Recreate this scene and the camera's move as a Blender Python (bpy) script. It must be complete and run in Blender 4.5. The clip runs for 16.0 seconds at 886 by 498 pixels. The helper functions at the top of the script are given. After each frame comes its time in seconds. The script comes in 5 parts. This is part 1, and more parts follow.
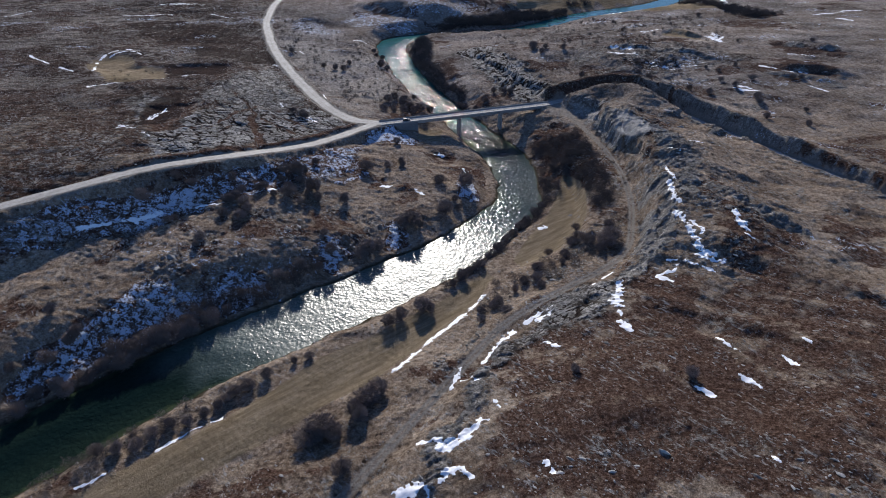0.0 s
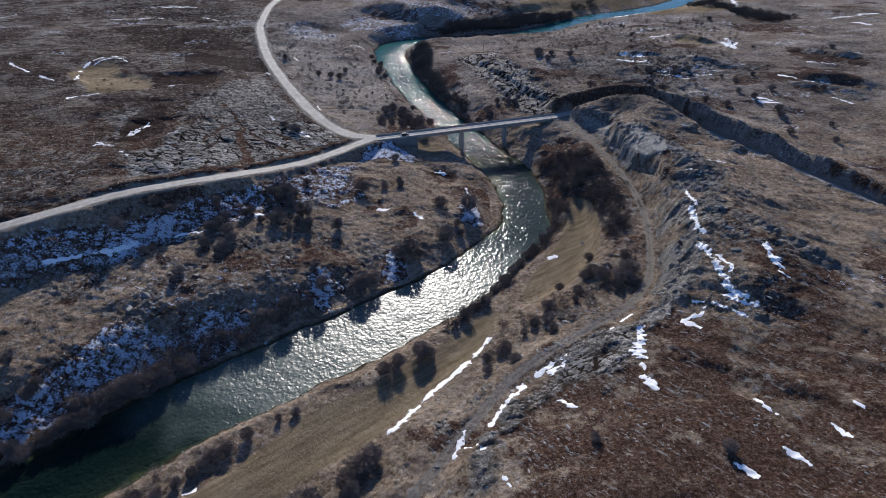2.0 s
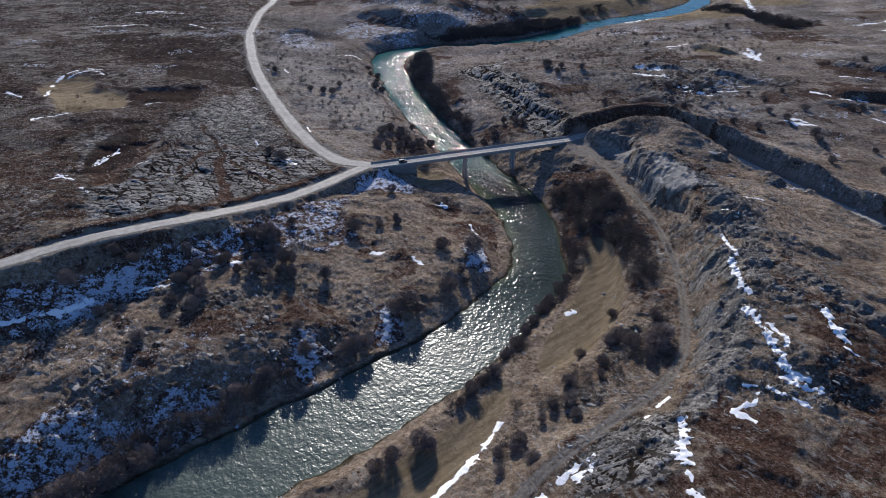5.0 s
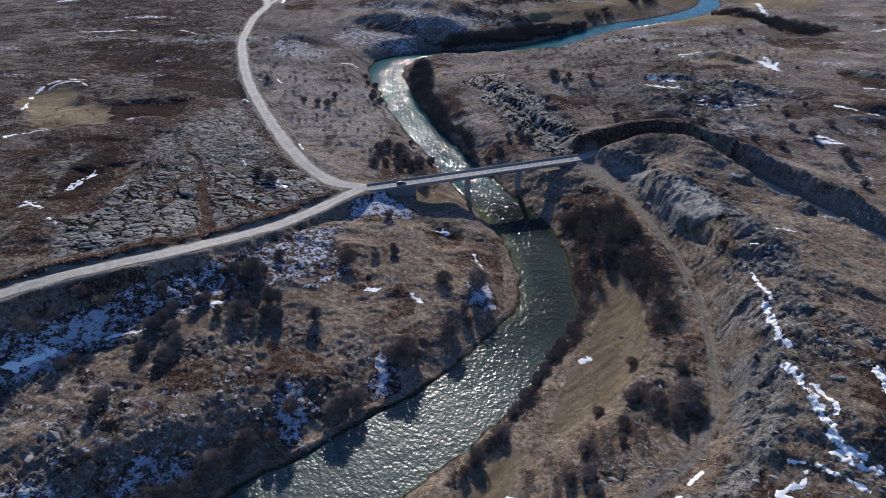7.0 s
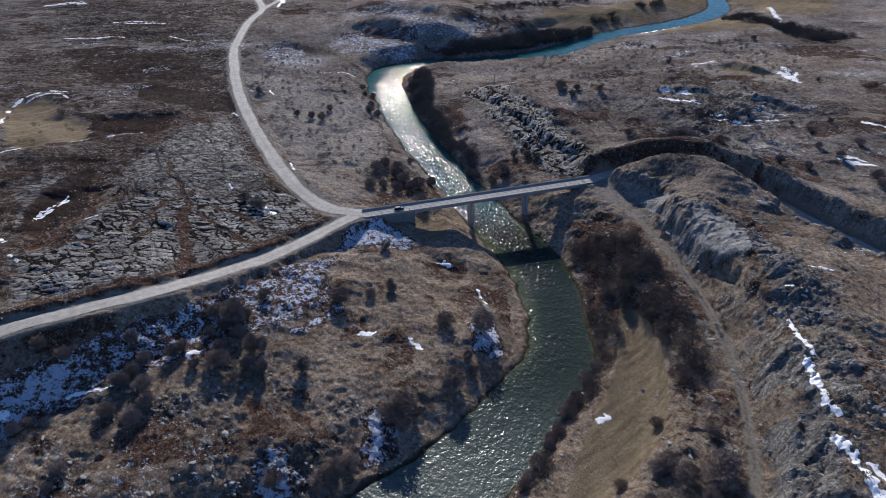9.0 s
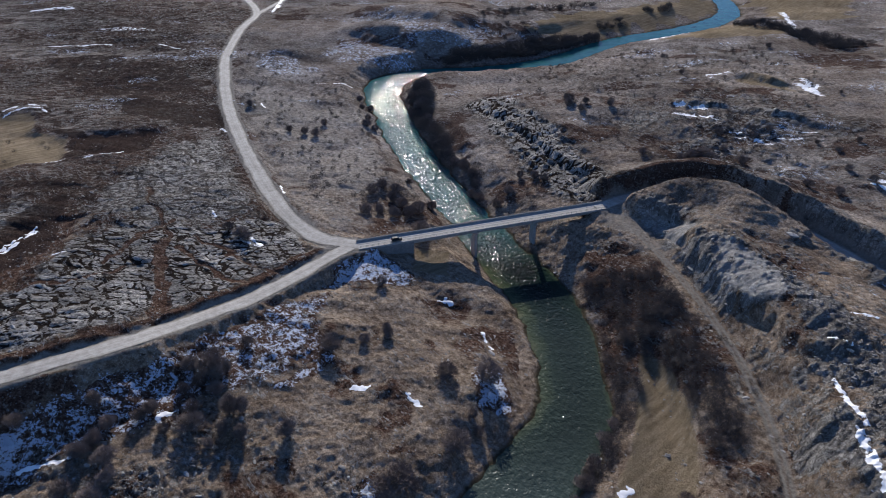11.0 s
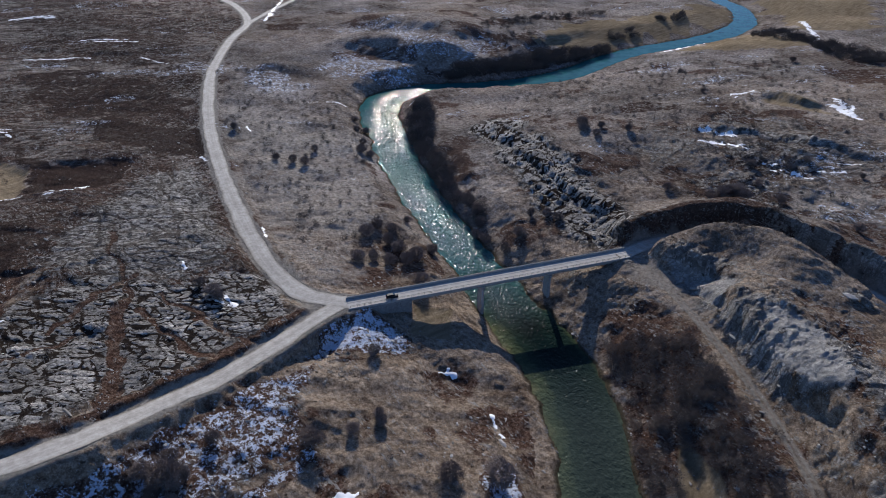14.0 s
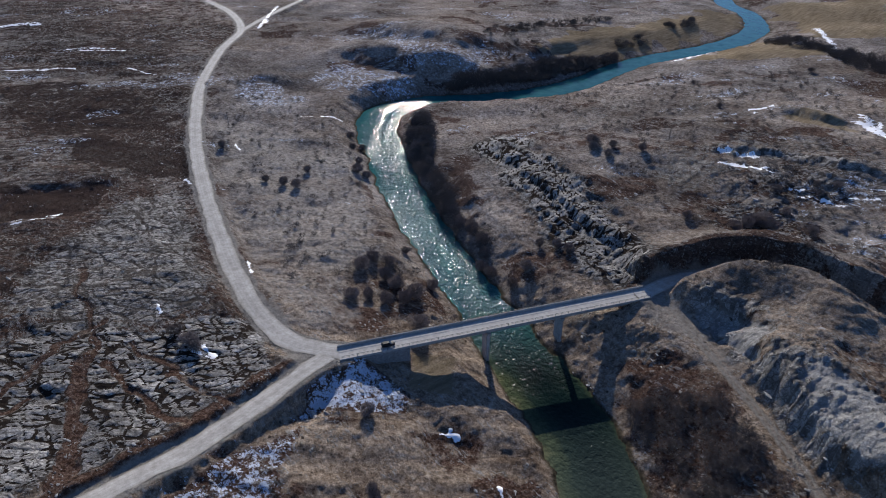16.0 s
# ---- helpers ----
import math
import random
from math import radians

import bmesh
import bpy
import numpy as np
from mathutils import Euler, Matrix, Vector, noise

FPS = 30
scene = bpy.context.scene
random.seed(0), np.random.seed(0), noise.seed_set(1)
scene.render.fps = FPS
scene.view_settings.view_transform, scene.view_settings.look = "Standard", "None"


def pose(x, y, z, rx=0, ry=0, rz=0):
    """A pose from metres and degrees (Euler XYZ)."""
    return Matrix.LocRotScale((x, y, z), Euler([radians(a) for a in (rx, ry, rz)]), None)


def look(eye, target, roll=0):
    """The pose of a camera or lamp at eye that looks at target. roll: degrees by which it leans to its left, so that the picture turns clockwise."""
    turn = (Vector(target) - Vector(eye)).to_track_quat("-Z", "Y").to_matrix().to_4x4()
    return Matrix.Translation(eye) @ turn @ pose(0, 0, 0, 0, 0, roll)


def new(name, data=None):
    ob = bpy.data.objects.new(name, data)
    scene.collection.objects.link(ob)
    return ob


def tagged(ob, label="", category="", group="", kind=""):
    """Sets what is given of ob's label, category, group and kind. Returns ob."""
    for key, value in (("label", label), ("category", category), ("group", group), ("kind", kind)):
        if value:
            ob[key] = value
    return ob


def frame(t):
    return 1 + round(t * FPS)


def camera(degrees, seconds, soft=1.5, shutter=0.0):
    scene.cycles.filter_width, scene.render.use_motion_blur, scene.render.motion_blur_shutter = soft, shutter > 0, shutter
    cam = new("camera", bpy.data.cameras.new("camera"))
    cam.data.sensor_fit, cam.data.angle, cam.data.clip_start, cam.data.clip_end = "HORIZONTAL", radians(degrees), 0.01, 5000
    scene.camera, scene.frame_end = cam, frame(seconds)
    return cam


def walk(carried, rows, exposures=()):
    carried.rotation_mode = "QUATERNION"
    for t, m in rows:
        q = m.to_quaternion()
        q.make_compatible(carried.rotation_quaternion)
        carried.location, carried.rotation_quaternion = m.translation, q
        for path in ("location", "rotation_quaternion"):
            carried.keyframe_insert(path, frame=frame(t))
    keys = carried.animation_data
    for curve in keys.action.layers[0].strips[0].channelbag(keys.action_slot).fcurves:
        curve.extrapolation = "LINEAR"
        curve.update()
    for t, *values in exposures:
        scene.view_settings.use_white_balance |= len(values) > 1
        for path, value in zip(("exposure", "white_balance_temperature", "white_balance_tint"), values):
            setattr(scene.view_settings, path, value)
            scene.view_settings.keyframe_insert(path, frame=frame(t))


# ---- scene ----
# A drone flies level over a river valley, 155 m above the water, looking about 31 degrees down.
cam = camera(68.11, 16.0, soft=0.7)
SPEED, HEIGHT = 13.81, 155.0


def drone(t):
    s = t / 16
    way = SPEED * (t - 0.00178 * (t * t - 16 * t))
    tilt = -31.044 - 1.731 * s + 0.999 * s * s
    turn = 0.187 * s + 0.09 * s * s
    return pose(-0.0160 * way, 0.9998 * way, HEIGHT, 90 + tilt, 0.071 * s, turn)


walk(cam, [(k / 2, drone(k / 2)) for k in range(33)], exposures=[(0.0, 0.45, 6000, 11), (16.0, 0.45, 6000, 11)])

# ---- light: a low winter sun ahead and slightly to the left, clear sky ----
SUN_UP, SUN_TURN = 22.5, 4.0
world = bpy.data.worlds.new("clear_sky")
scene.world = world
world.use_nodes = True
wn = world.node_tree.nodes
sky = wn.new("ShaderNodeTexSky")
sky.sky_type = "NISHITA"
sky.sun_disc = False
sky.sun_elevation = radians(SUN_UP)
sky.sun_rotation = radians(-SUN_TURN)
sky.altitude = 800
sky.air_density = 0.8
sky.dust_density = 0.25
sky.ozone_density = 4.0
wn["Background"].inputs["Strength"].default_value = 0.118
deep = wn.new("ShaderNodeMix")
deep.data_type, deep.blend_type = "RGBA", "MULTIPLY"
deep.inputs[0].default_value = 1.0
deep.inputs[7].default_value = (0.8, 0.83, 0.91, 1)
world.node_tree.links.new(sky.outputs["Color"], deep.inputs[6])
world.node_tree.links.new(deep.outputs[2], wn["Background"].inputs["Color"])
sun = new("sun", bpy.data.lights.new("sun", "SUN"))
sun.data.energy = 4.5
sun.data.angle = radians(0.53)
sun.data.color = (1.0, 0.9, 0.77)
ahead = Vector((-math.sin(radians(SUN_TURN)) * math.cos(radians(SUN_UP)), math.cos(radians(SUN_TURN)) * math.cos(radians(SUN_UP)), math.sin(radians(SUN_UP))))
sun.matrix_world = look(ahead * 300, (0, 0, 0))
# ---- materials ----
class Mat:
    """A node material with short ways to add and join nodes."""

    def __init__(self, name):
        self.m = bpy.data.materials.new(name)
        self.m.use_nodes = True
        self.t = self.m.node_tree
        self.b = self.t.nodes["Principled BSDF"]
        self.b.inputs["Specular IOR Level"].default_value = 0.3

    def put(self, socket, v):
        if isinstance(v, bpy.types.NodeSocket):
            self.t.links.new(v, socket)
        elif isinstance(v, (tuple, list)) and len(v) == 3 and socket.type == "RGBA":
            socket.default_value = (*v, 1)
        else:
            socket.default_value = v

    def set(self, **kw):
        for k, v in kw.items():
            self.put(self.b.inputs[k.replace("_", " ")], v)
        return self.m

    def math(self, op, a, b=0.0, c=0.0):
        n = self.t.nodes.new("ShaderNodeMath")
        n.operation = op
        for s, v in zip(n.inputs, (a, b, c)):
            self.put(s, v)
        return n.outputs[0]

    def along(self, stretch, turn):
        """A frame in which patterns are drawn out along a direction."""
        n = self.t.nodes.new("ShaderNodeTexCoord")
        p = self.t.nodes.new("ShaderNodeMapping")
        p.vector_type = "TEXTURE"
        p.inputs["Scale"].default_value = (stretch, 1, 1)
        p.inputs["Rotation"].default_value = (0, 0, radians(turn))
        self.t.links.new(n.outputs["Object"], p.inputs["Vector"])
        return p.outputs[0]

    def place(self, scale=(1, 1, 1), turn=0.0):
        n = self.t.nodes.new("ShaderNodeTexCoord")
        p = self.t.nodes.new("ShaderNodeMapping")
        p.inputs["Scale"].default_value = scale
        p.inputs["Rotation"].default_value = (0, 0, radians(turn))
        self.t.links.new(n.outputs["Object"], p.inputs["Vector"])
        return p.outputs[0]

    def noise(self, scale, detail=4, rough=0.6, where=None, warp=0.0, colour=False):
        n = self.t.nodes.new("ShaderNodeTexNoise")
        n.inputs["Scale"].default_value = scale
        n.inputs["Detail"].default_value = detail
        n.inputs["Roughness"].default_value = rough
        n.inputs["Distortion"].default_value = warp
        self.put(n.inputs["Vector"], where if where is not None else self.place())
        return n.outputs["Color" if colour else "Fac"]

    def cells(self, scale, where=None, feature="DISTANCE_TO_EDGE", out="Distance"):
        n = self.t.nodes.new("ShaderNodeTexVoronoi")
        n.feature = feature
        n.inputs["Scale"].default_value = scale
        self.put(n.inputs["Vector"], where if where is not None else self.place())
        return n.outputs[out]

    def ramp(self, fac, *stops):
        n = self.t.nodes.new("ShaderNodeValToRGB")
        e = n.color_ramp.elements
        while len(e) < len(stops):
            e.new(0.5)
        for el, (p, c) in zip(e, stops):
            el.position = p
            el.color = (*c, 1) if isinstance(c, tuple) else (c, c, c, 1)
        self.put(n.inputs[0], fac)
        return n.outputs[0]

    def mix(self, fac, a, b, how="MIX"):
        n = self.t.nodes.new("ShaderNodeMix")
        n.data_type = "RGBA"
        n.blend_type = how
        self.put(n.inputs[0], fac)
        self.put(n.inputs[6], a)
        self.put(n.inputs[7], b)
        return n.outputs[2]

    def attr(self, name):
        n = self.t.nodes.new("ShaderNodeAttribute")
        n.attribute_name = name
        s = self.t.nodes.new("ShaderNodeSeparateColor")
        self.t.links.new(n.outputs["Color"], s.inputs[0])
        return s.outputs

    def bump(self, height, strength=0.5, distance=0.1, under=None):
        n = self.t.nodes.new("ShaderNodeBump")
        self.put(n.inputs["Strength"], strength)
        n.inputs["Distance"].default_value = distance
        self.put(n.inputs["Height"], height)
        if under is not None:
            self.put(n.inputs["Normal"], under)
        return n.outputs[0]

    def random(self):
        return self.t.nodes.new("ShaderNodeObjectInfo").outputs["Random"]

    def island(self):
        return self.t.nodes.new("ShaderNodeNewGeometry").outputs["Random Per Island"]

    def add(self, a, b, c):
        v = self.t.nodes.new("ShaderNodeVectorMath")
        v.operation = "MULTIPLY_ADD"
        self.put(v.inputs[0], a)
        v.inputs[1].default_value = (b, b, b)
        self.put(v.inputs[2], c)
        return v.outputs[0]


def ground_material():
    g = Mat("dry_winter_ground")
    one, two = g.attr("cover"), g.attr("wear")
    rock, heath, field = one[0], one[1], one[2]
    snow, gravel, wet = two[0], two[1], two[2]
    pave, crag, slab = g.attr("stone")[0], g.attr("stone")[1], g.attr("stone")[2]
    broad = g.noise(0.035, 9, 0.72)
    tuft = g.noise(0.55, 6, 0.7)
    fine = g.noise(1.9, 6, 0.8)
    # dry grass, with bare earth and grey stones in it
    grass = g.ramp(tuft, (0.34, (0.133, 0.102, 0.077)), (0.46, (0.235, 0.186, 0.142)), (0.54, (0.312, 0.254, 0.197)), (0.66, (0.436, 0.368, 0.297)))
    tone = g.ramp(broad, (0.36, (0.6, 0.54, 0.5)), (0.5, (0.98, 0.94, 0.9)), (0.62, (1.4, 1.37, 1.33)))
    grass = g.mix(0.9, grass, tone, "MULTIPLY")
    # farther off, haze is put into the grass and brush colours as cooler greys
    hazy = g.attr("joints")[2]
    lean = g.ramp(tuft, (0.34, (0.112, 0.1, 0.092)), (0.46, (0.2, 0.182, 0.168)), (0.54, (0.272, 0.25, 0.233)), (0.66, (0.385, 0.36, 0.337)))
    grass = g.mix(hazy, grass, g.mix(0.9, lean, tone, "MULTIPLY"))
    brush = g.ramp(g.noise(0.9, 6, 0.75), (0.34, (0.034, 0.019, 0.013)), (0.46, (0.082, 0.049, 0.035)), (0.54, (0.125, 0.08, 0.06)), (0.64, (0.215, 0.16, 0.13)))
    brush = g.mix(g.math("MULTIPLY", hazy, 0.55), brush, (0.075, 0.06, 0.054))
    base = g.mix(g.ramp(g.math("ADD", heath, g.math("MULTIPLY_ADD", g.noise(0.13, 7, 0.68), 2.4, -1.2)), (0.38, 0.0), (0.62, 1.0)), grass, brush)
    base = g.mix(0.85, base, g.ramp(fine, (0.37, 0.58), (0.5, 0.95), (0.63, 1.5)), "MULTIPLY")
    streak = g.noise(0.5, 5, 0.65, g.along(7.0, 40))
    hay = g.ramp(streak, (0.36, (0.19, 0.147, 0.095)), (0.5, (0.25, 0.197, 0.13)), (0.64, (0.315, 0.254, 0.175)))
    hay = g.mix(0.4, hay, g.ramp(fine, (0.38, 0.6), (0.62, 1.35)), "MULTIPLY")
    base = g.mix(g.ramp(g.math("MULTIPLY_ADD", fine, 0.25, field), (0.45, 0.0), (0.75, 1.0)), base, hay)
    base = g.mix(hazy, base, g.ramp(g.noise(0.013, 5, 0.6), (0.4, 0.66), (0.52, 1.0), (0.62, 1.28)), "MULTIPLY")
    dense, dry = g.attr("growth")[0], g.attr("growth")[1]
    pale_grass = g.ramp(tuft, (0.34, (0.19, 0.165, 0.14)), (0.5, (0.37, 0.33, 0.285)), (0.66, (0.52, 0.475, 0.42)))
    base = g.mix(g.math("MULTIPLY", g.ramp(g.math("MULTIPLY_ADD", g.noise(0.09, 6, 0.7), 1.6, g.math("SUBTRACT", dry, 0.8)), (0.3, 0.0), (0.8, 1.0)), 0.75), base, pale_grass)
    # limestone: blocks split by dark cracks
    def net(scale, stretch, turn, wander, thin, thick):
        where = g.add(g.noise(scale * 1.1, 4, 0.6, None, 0.0, True), wander, g.place(stretch, turn))
        return g.ramp(g.cells(scale, where), (thin, 0.0), (thick, 1.0))

    joint, each = g.attr("joints")[0], g.attr("joints")[1]
    long = net(0.42, (0.3, 1, 1), 14, 1.6, 0.03, 0.06)
    small = net(0.75, (0.5, 1, 1), 24, 1.0, 0.03, 0.07)
    broken = g.ramp(g.noise(0.11, 3, 0.6), (0.4, 1.0), (0.54, 0.0))
    small = g.math("MAXIMUM", small, broken)
    stone = g.ramp(g.noise(1.2, 7, 0.72), (0.36, (0.155, 0.142, 0.126)), (0.5, (0.31, 0.288, 0.26)), (0.62, (0.51, 0.482, 0.444)))
    pale = g.ramp(g.noise(0.9, 7, 0.72), (0.38, (0.235, 0.22, 0.2)), (0.5, (0.41, 0.388, 0.358)), (0.62, (0.6, 0.576, 0.54)))
    stone = g.mix(pave, stone, pale)
    stone = g.mix(0.75, stone, g.ramp(g.noise(0.16, 4, 0.6), (0.32, 0.5), (0.65, 1.25)), "MULTIPLY")
    stone = g.mix(g.math("MULTIPLY", pave, 0.7), stone, g.ramp(each, (0.0, 0.5), (0.5, 0.9), (1.0, 1.35)), "MULTIPLY")
    stone = g.mix(g.math("MULTIPLY", slab, 0.6), stone, g.mix(fine, (0.3, 0.293, 0.28), (0.62, 0.607, 0.58)))
    wander = g.math("MULTIPLY_ADD", g.noise(1.1, 4, 0.7), 0.9, -0.45)
    open_joint = g.ramp(g.math("ADD", joint, wander), (0.3, 0.0), (0.5, 1.0))
    gap = g.math("MINIMUM", g.math("MULTIPLY_ADD", g.math("MINIMUM", long, small), 0.5, 0.5), g.math("SUBTRACT", 1.0, open_joint))
    split = g.math("SUBTRACT", 1.0, gap)
    gap = g.math("MAXIMUM", gap, g.math("SUBTRACT", 1.0, g.math("MULTIPLY_ADD", pave, 0.75, 0.25)))
    gap = g.math("MAXIMUM", gap, g.math("MAXIMUM", g.math("MULTIPLY", slab, 0.8), g.math("MULTIPLY", crag, 0.3)))
    base = g.mix(g.math("MULTIPLY", split, g.ramp(pave, (0.12, 0.0), (0.4, 0.62))), base, (0.03, 0.022, 0.018))
    stone = g.mix(gap, (0.035, 0.027, 0.022), stone)
    lie = g.math("MULTIPLY_ADD", g.noise(0.4, 8, 0.8), 2.8, -1.4)
    bare = g.ramp(g.math("ADD", rock, lie), (0.42, 0.0), (0.56, 1.0))
    bare = g.math("MAXIMUM", bare, g.ramp(g.math("MULTIPLY_ADD", lie, 0.5, pave), (0.6, 0.0), (0.75, 1.0)))
    base = g.mix(bare, base, stone)
    # loose stones lying about in the grass
    pebble = g.cells(0.85, g.add(g.noise(1.3, 2, 0.5, None, 0.0, True), 0.7, g.place()), "F1")
    chance = g.noise(0.09, 5, 0.7)
    lies = g.math("MULTIPLY", g.ramp(pebble, (0.17, 1.0), (0.24, 0.0)), g.ramp(chance, (0.47, 0.0), (0.6, 1.0)))
    lies = g.math("MULTIPLY", lies, g.math("SUBTRACT", 1.0, field))
    base = g.mix(g.math("MULTIPLY", lies, 0.85), base, g.mix(fine, (0.15, 0.145, 0.14), (0.42, 0.41, 0.4)))
    # thin edges of bedrock showing through along the beds
    beds = g.ramp(g.noise(0.75, 6, 0.72, g.along(3.2, -50)), (0.56, 0.0), (0.62, 1.0))
    beds = g.math("MULTIPLY", beds, g.math("MULTIPLY", g.ramp(g.noise(0.07, 5, 0.7), (0.44, 0.0), (0.54, 1.0)), g.math("SUBTRACT", 1.0, field)))
    base = g.mix(g.math("MULTIPLY", beds, 0.8), base, g.mix(fine, (0.2, 0.193, 0.182), (0.56, 0.545, 0.52)))
    # low dark tufts and cushions of scrub
    clump = g.cells(0.3, g.add(g.noise(0.5, 2, 0.5, None, 0.0, True), 1.6, g.place()), "F1")
    grown = g.math("MULTIPLY", g.ramp(clump, (0.13, 1.0), (0.2, 0.0)), g.ramp(g.noise(0.05, 5, 0.7), (0.5, 0.0), (0.58, 1.0)))
    grown = g.math("MULTIPLY", grown, g.math("SUBTRACT", 1.0, field))
    base = g.mix(g.math("MULTIPLY", grown, 0.85), base, (0.04, 0.031, 0.025))
    # thick heather in the hollows
    heather = g.ramp(fine, (0.36, (0.02, 0.014, 0.012)), (0.5, (0.048, 0.034, 0.029)), (0.64, (0.095, 0.073, 0.063)))
    thick = g.ramp(g.math("ADD", dense, g.math("MULTIPLY_ADD", g.noise(0.22, 7, 0.72), 1.6, -0.8)), (0.42, 0.0), (0.6, 1.0))
    base = g.mix(g.math("MULTIPLY", thick, 0.92), base, heather)
    dust = g.ramp(g.noise(0.9, 6, 0.7), (0.3, (0.2, 0.18, 0.155)), (0.7, (0.36, 0.335, 0.3)))
    base = g.mix(g.ramp(g.math("MULTIPLY_ADD", tuft, 0.7, gravel), (0.55, 0.0), (1.0, 1.0)), base, dust)
    base = g.mix(wet, base, g.ramp(tuft, (0.3, (0.03, 0.027, 0.02)), (0.7, (0.1, 0.085, 0.055))))
    # old snow left in hollows, with the blue of shade in its base colour
    hold = g.math("ADD", g.math("MULTIPLY_ADD", g.noise(0.34, 8, 0.8), 3.4, -1.7), g.math("MULTIPLY_ADD", g.noise(1.3, 4, 0.7), 1.6, -0.8))
    left = g.ramp(g.math("ADD", snow, hold), (0.6, 0.0), (0.72, 1.0))
    left = g.math("MULTIPLY", left, g.ramp(snow, (0.02, 0.0), (0.1, 1.0)))
    white = g.ramp(g.noise(0.8, 4, 0.6), (0.3, (0.62, 0.68, 0.8)), (0.7, (0.76, 0.82, 0.93)))
    base = g.mix(left, base, white)
    n = g.bump(tuft, 1.0, 1.3)
    n = g.bump(fine, 1.0, 0.7, n)
    n = g.bump(g.math("MULTIPLY", gap, bare), 0.9, 0.7, n)
    n = g.bump(g.math("ADD", g.math("ADD", lies, beds), grown), 0.7, 0.4, n)
    return g.set(Base_Color=base, Roughness=g.mix(g.math("MAXIMUM", left, bare), (0.98, 0.98, 0.98), (0.8, 0.8, 0.8)), Normal=n, Specular_IOR_Level=g.math("MULTIPLY", g.math("MULTIPLY", bare, gap), 0.1))


def water_material():
    g = Mat("clear_green_river_water")
    depth, lively, blue = g.attr("cover")
    stir = g.noise(0.12, 4, 0.6)
    bed = g.noise(0.7, 5, 0.7)
    deep = g.ramp(g.math("MULTIPLY_ADD", stir, 0.3, depth), (0.17, (0.12, 0.112, 0.05)), (0.3, (0.05, 0.06, 0.028)), (0.46, (0.011, 0.018, 0.012)), (1.0, (0.004, 0.008, 0.007)))
    deep = g.mix(0.6, deep, g.ramp(bed, (0.35, 0.6), (0.65, 1.4)), "MULTIPLY")
    deep = g.mix(g.math("MULTIPLY", g.attr("riffle")[2], 0.8), deep, g.ramp(bed, (0.3, (0.06, 0.073, 0.06)), (0.7, (0.12, 0.135, 0.112))))
    # teal base upstream, in place of sky mirrored in the water
    deep = g.mix(blue, deep, g.ramp(stir, (0.3, (0.012, 0.075, 0.085)), (0.7, (0.03, 0.125, 0.125))))
    # short choppy waves, with longer ones under them
    chop = g.noise(0.8, 1, 0.5, g.add(g.noise(0.5, 2, 0.5, None, 0.0, True), 1.2, g.place((1, 0.85, 1), 25)))
    n = g.bump(g.noise(0.22, 2, 0.5), lively, 0.7)
    n = g.bump(chop, lively, 0.7, n)
    quick = g.attr("riffle")[1]
    return g.set(Base_Color=deep, Roughness=g.math("MULTIPLY_ADD", quick, 0.3, 0.055), IOR=1.33, Specular_IOR_Level=g.math("MULTIPLY", g.math("SUBTRACT", 1.0, g.attr("riffle")[0]), g.math("MULTIPLY_ADD", quick, 0.5, 0.014)), Normal=n)


def road_material():
    g = Mat("pale_worn_asphalt")
    c = g.ramp(g.noise(0.5, 6, 0.7), (0.3, (0.25, 0.235, 0.21)), (0.5, (0.33, 0.315, 0.29)), (0.72, (0.42, 0.405, 0.375)))
    c = g.mix(0.5, c, g.ramp(g.noise(6.0, 3, 0.7), (0.3, 0.75), (0.7, 1.2)), "MULTIPLY")
    c = g.mix(0.6, c, g.ramp(g.noise(0.12, 4, 0.6), (0.35, 0.8), (0.65, 1.12)), "MULTIPLY")
    across = g.math("MULTIPLY_ADD", g.noise(0.35, 3, 0.6), 0.25, g.attr("cover")[0])
    c = g.mix(0.75, c, g.ramp(across, (0.12, (0.72, 0.66, 0.58)), (0.3, (0.95, 0.93, 0.9)), (0.52, (1.18, 1.17, 1.15)), (0.7, (1.0, 0.99, 0.97)), (0.85, (1.12, 1.1, 1.08)), (1.05, (0.96, 0.94, 0.92))), "MULTIPLY")
    return g.set(Base_Color=c, Roughness=0.85, Normal=g.bump(g.noise(9.0, 3, 0.7), 0.3, 0.03))


def plain(name, a, b, scale=1.5, roughness=0.85, metal=0.0, relief=0.05, size=None):
    """A surface that varies between two colours at two scales."""
    g = Mat(name)
    c = g.mix(g.ramp(g.noise(scale, 6, 0.7), (0.32, 0.0), (0.68, 1.0)), a, b)
    c = g.mix(0.5, c, g.ramp(g.noise(scale * 0.13, 4, 0.6), (0.3, 0.72), (0.7, 1.2)), "MULTIPLY")
    return g.set(Base_Color=c, Roughness=roughness, Metallic=metal, Normal=g.bump(g.noise(scale * 3.5, 4, 0.7), 0.5, relief))


GROUND = ground_material()
WATER = water_material()
ROAD = road_material()
CONCRETE = plain("weathered_concrete", (0.24, 0.23, 0.215), (0.36, 0.35, 0.33), 0.8)
STONEWORK = plain("grey_masonry", (0.12, 0.115, 0.11), (0.26, 0.25, 0.24), 1.6)
# ---- the land as a function of x and y ----
def smooth(a, b, v):
    u = np.clip((v - a) / (b - a), 0.0, 1.0)
    return u * u * (3 - 2 * u)


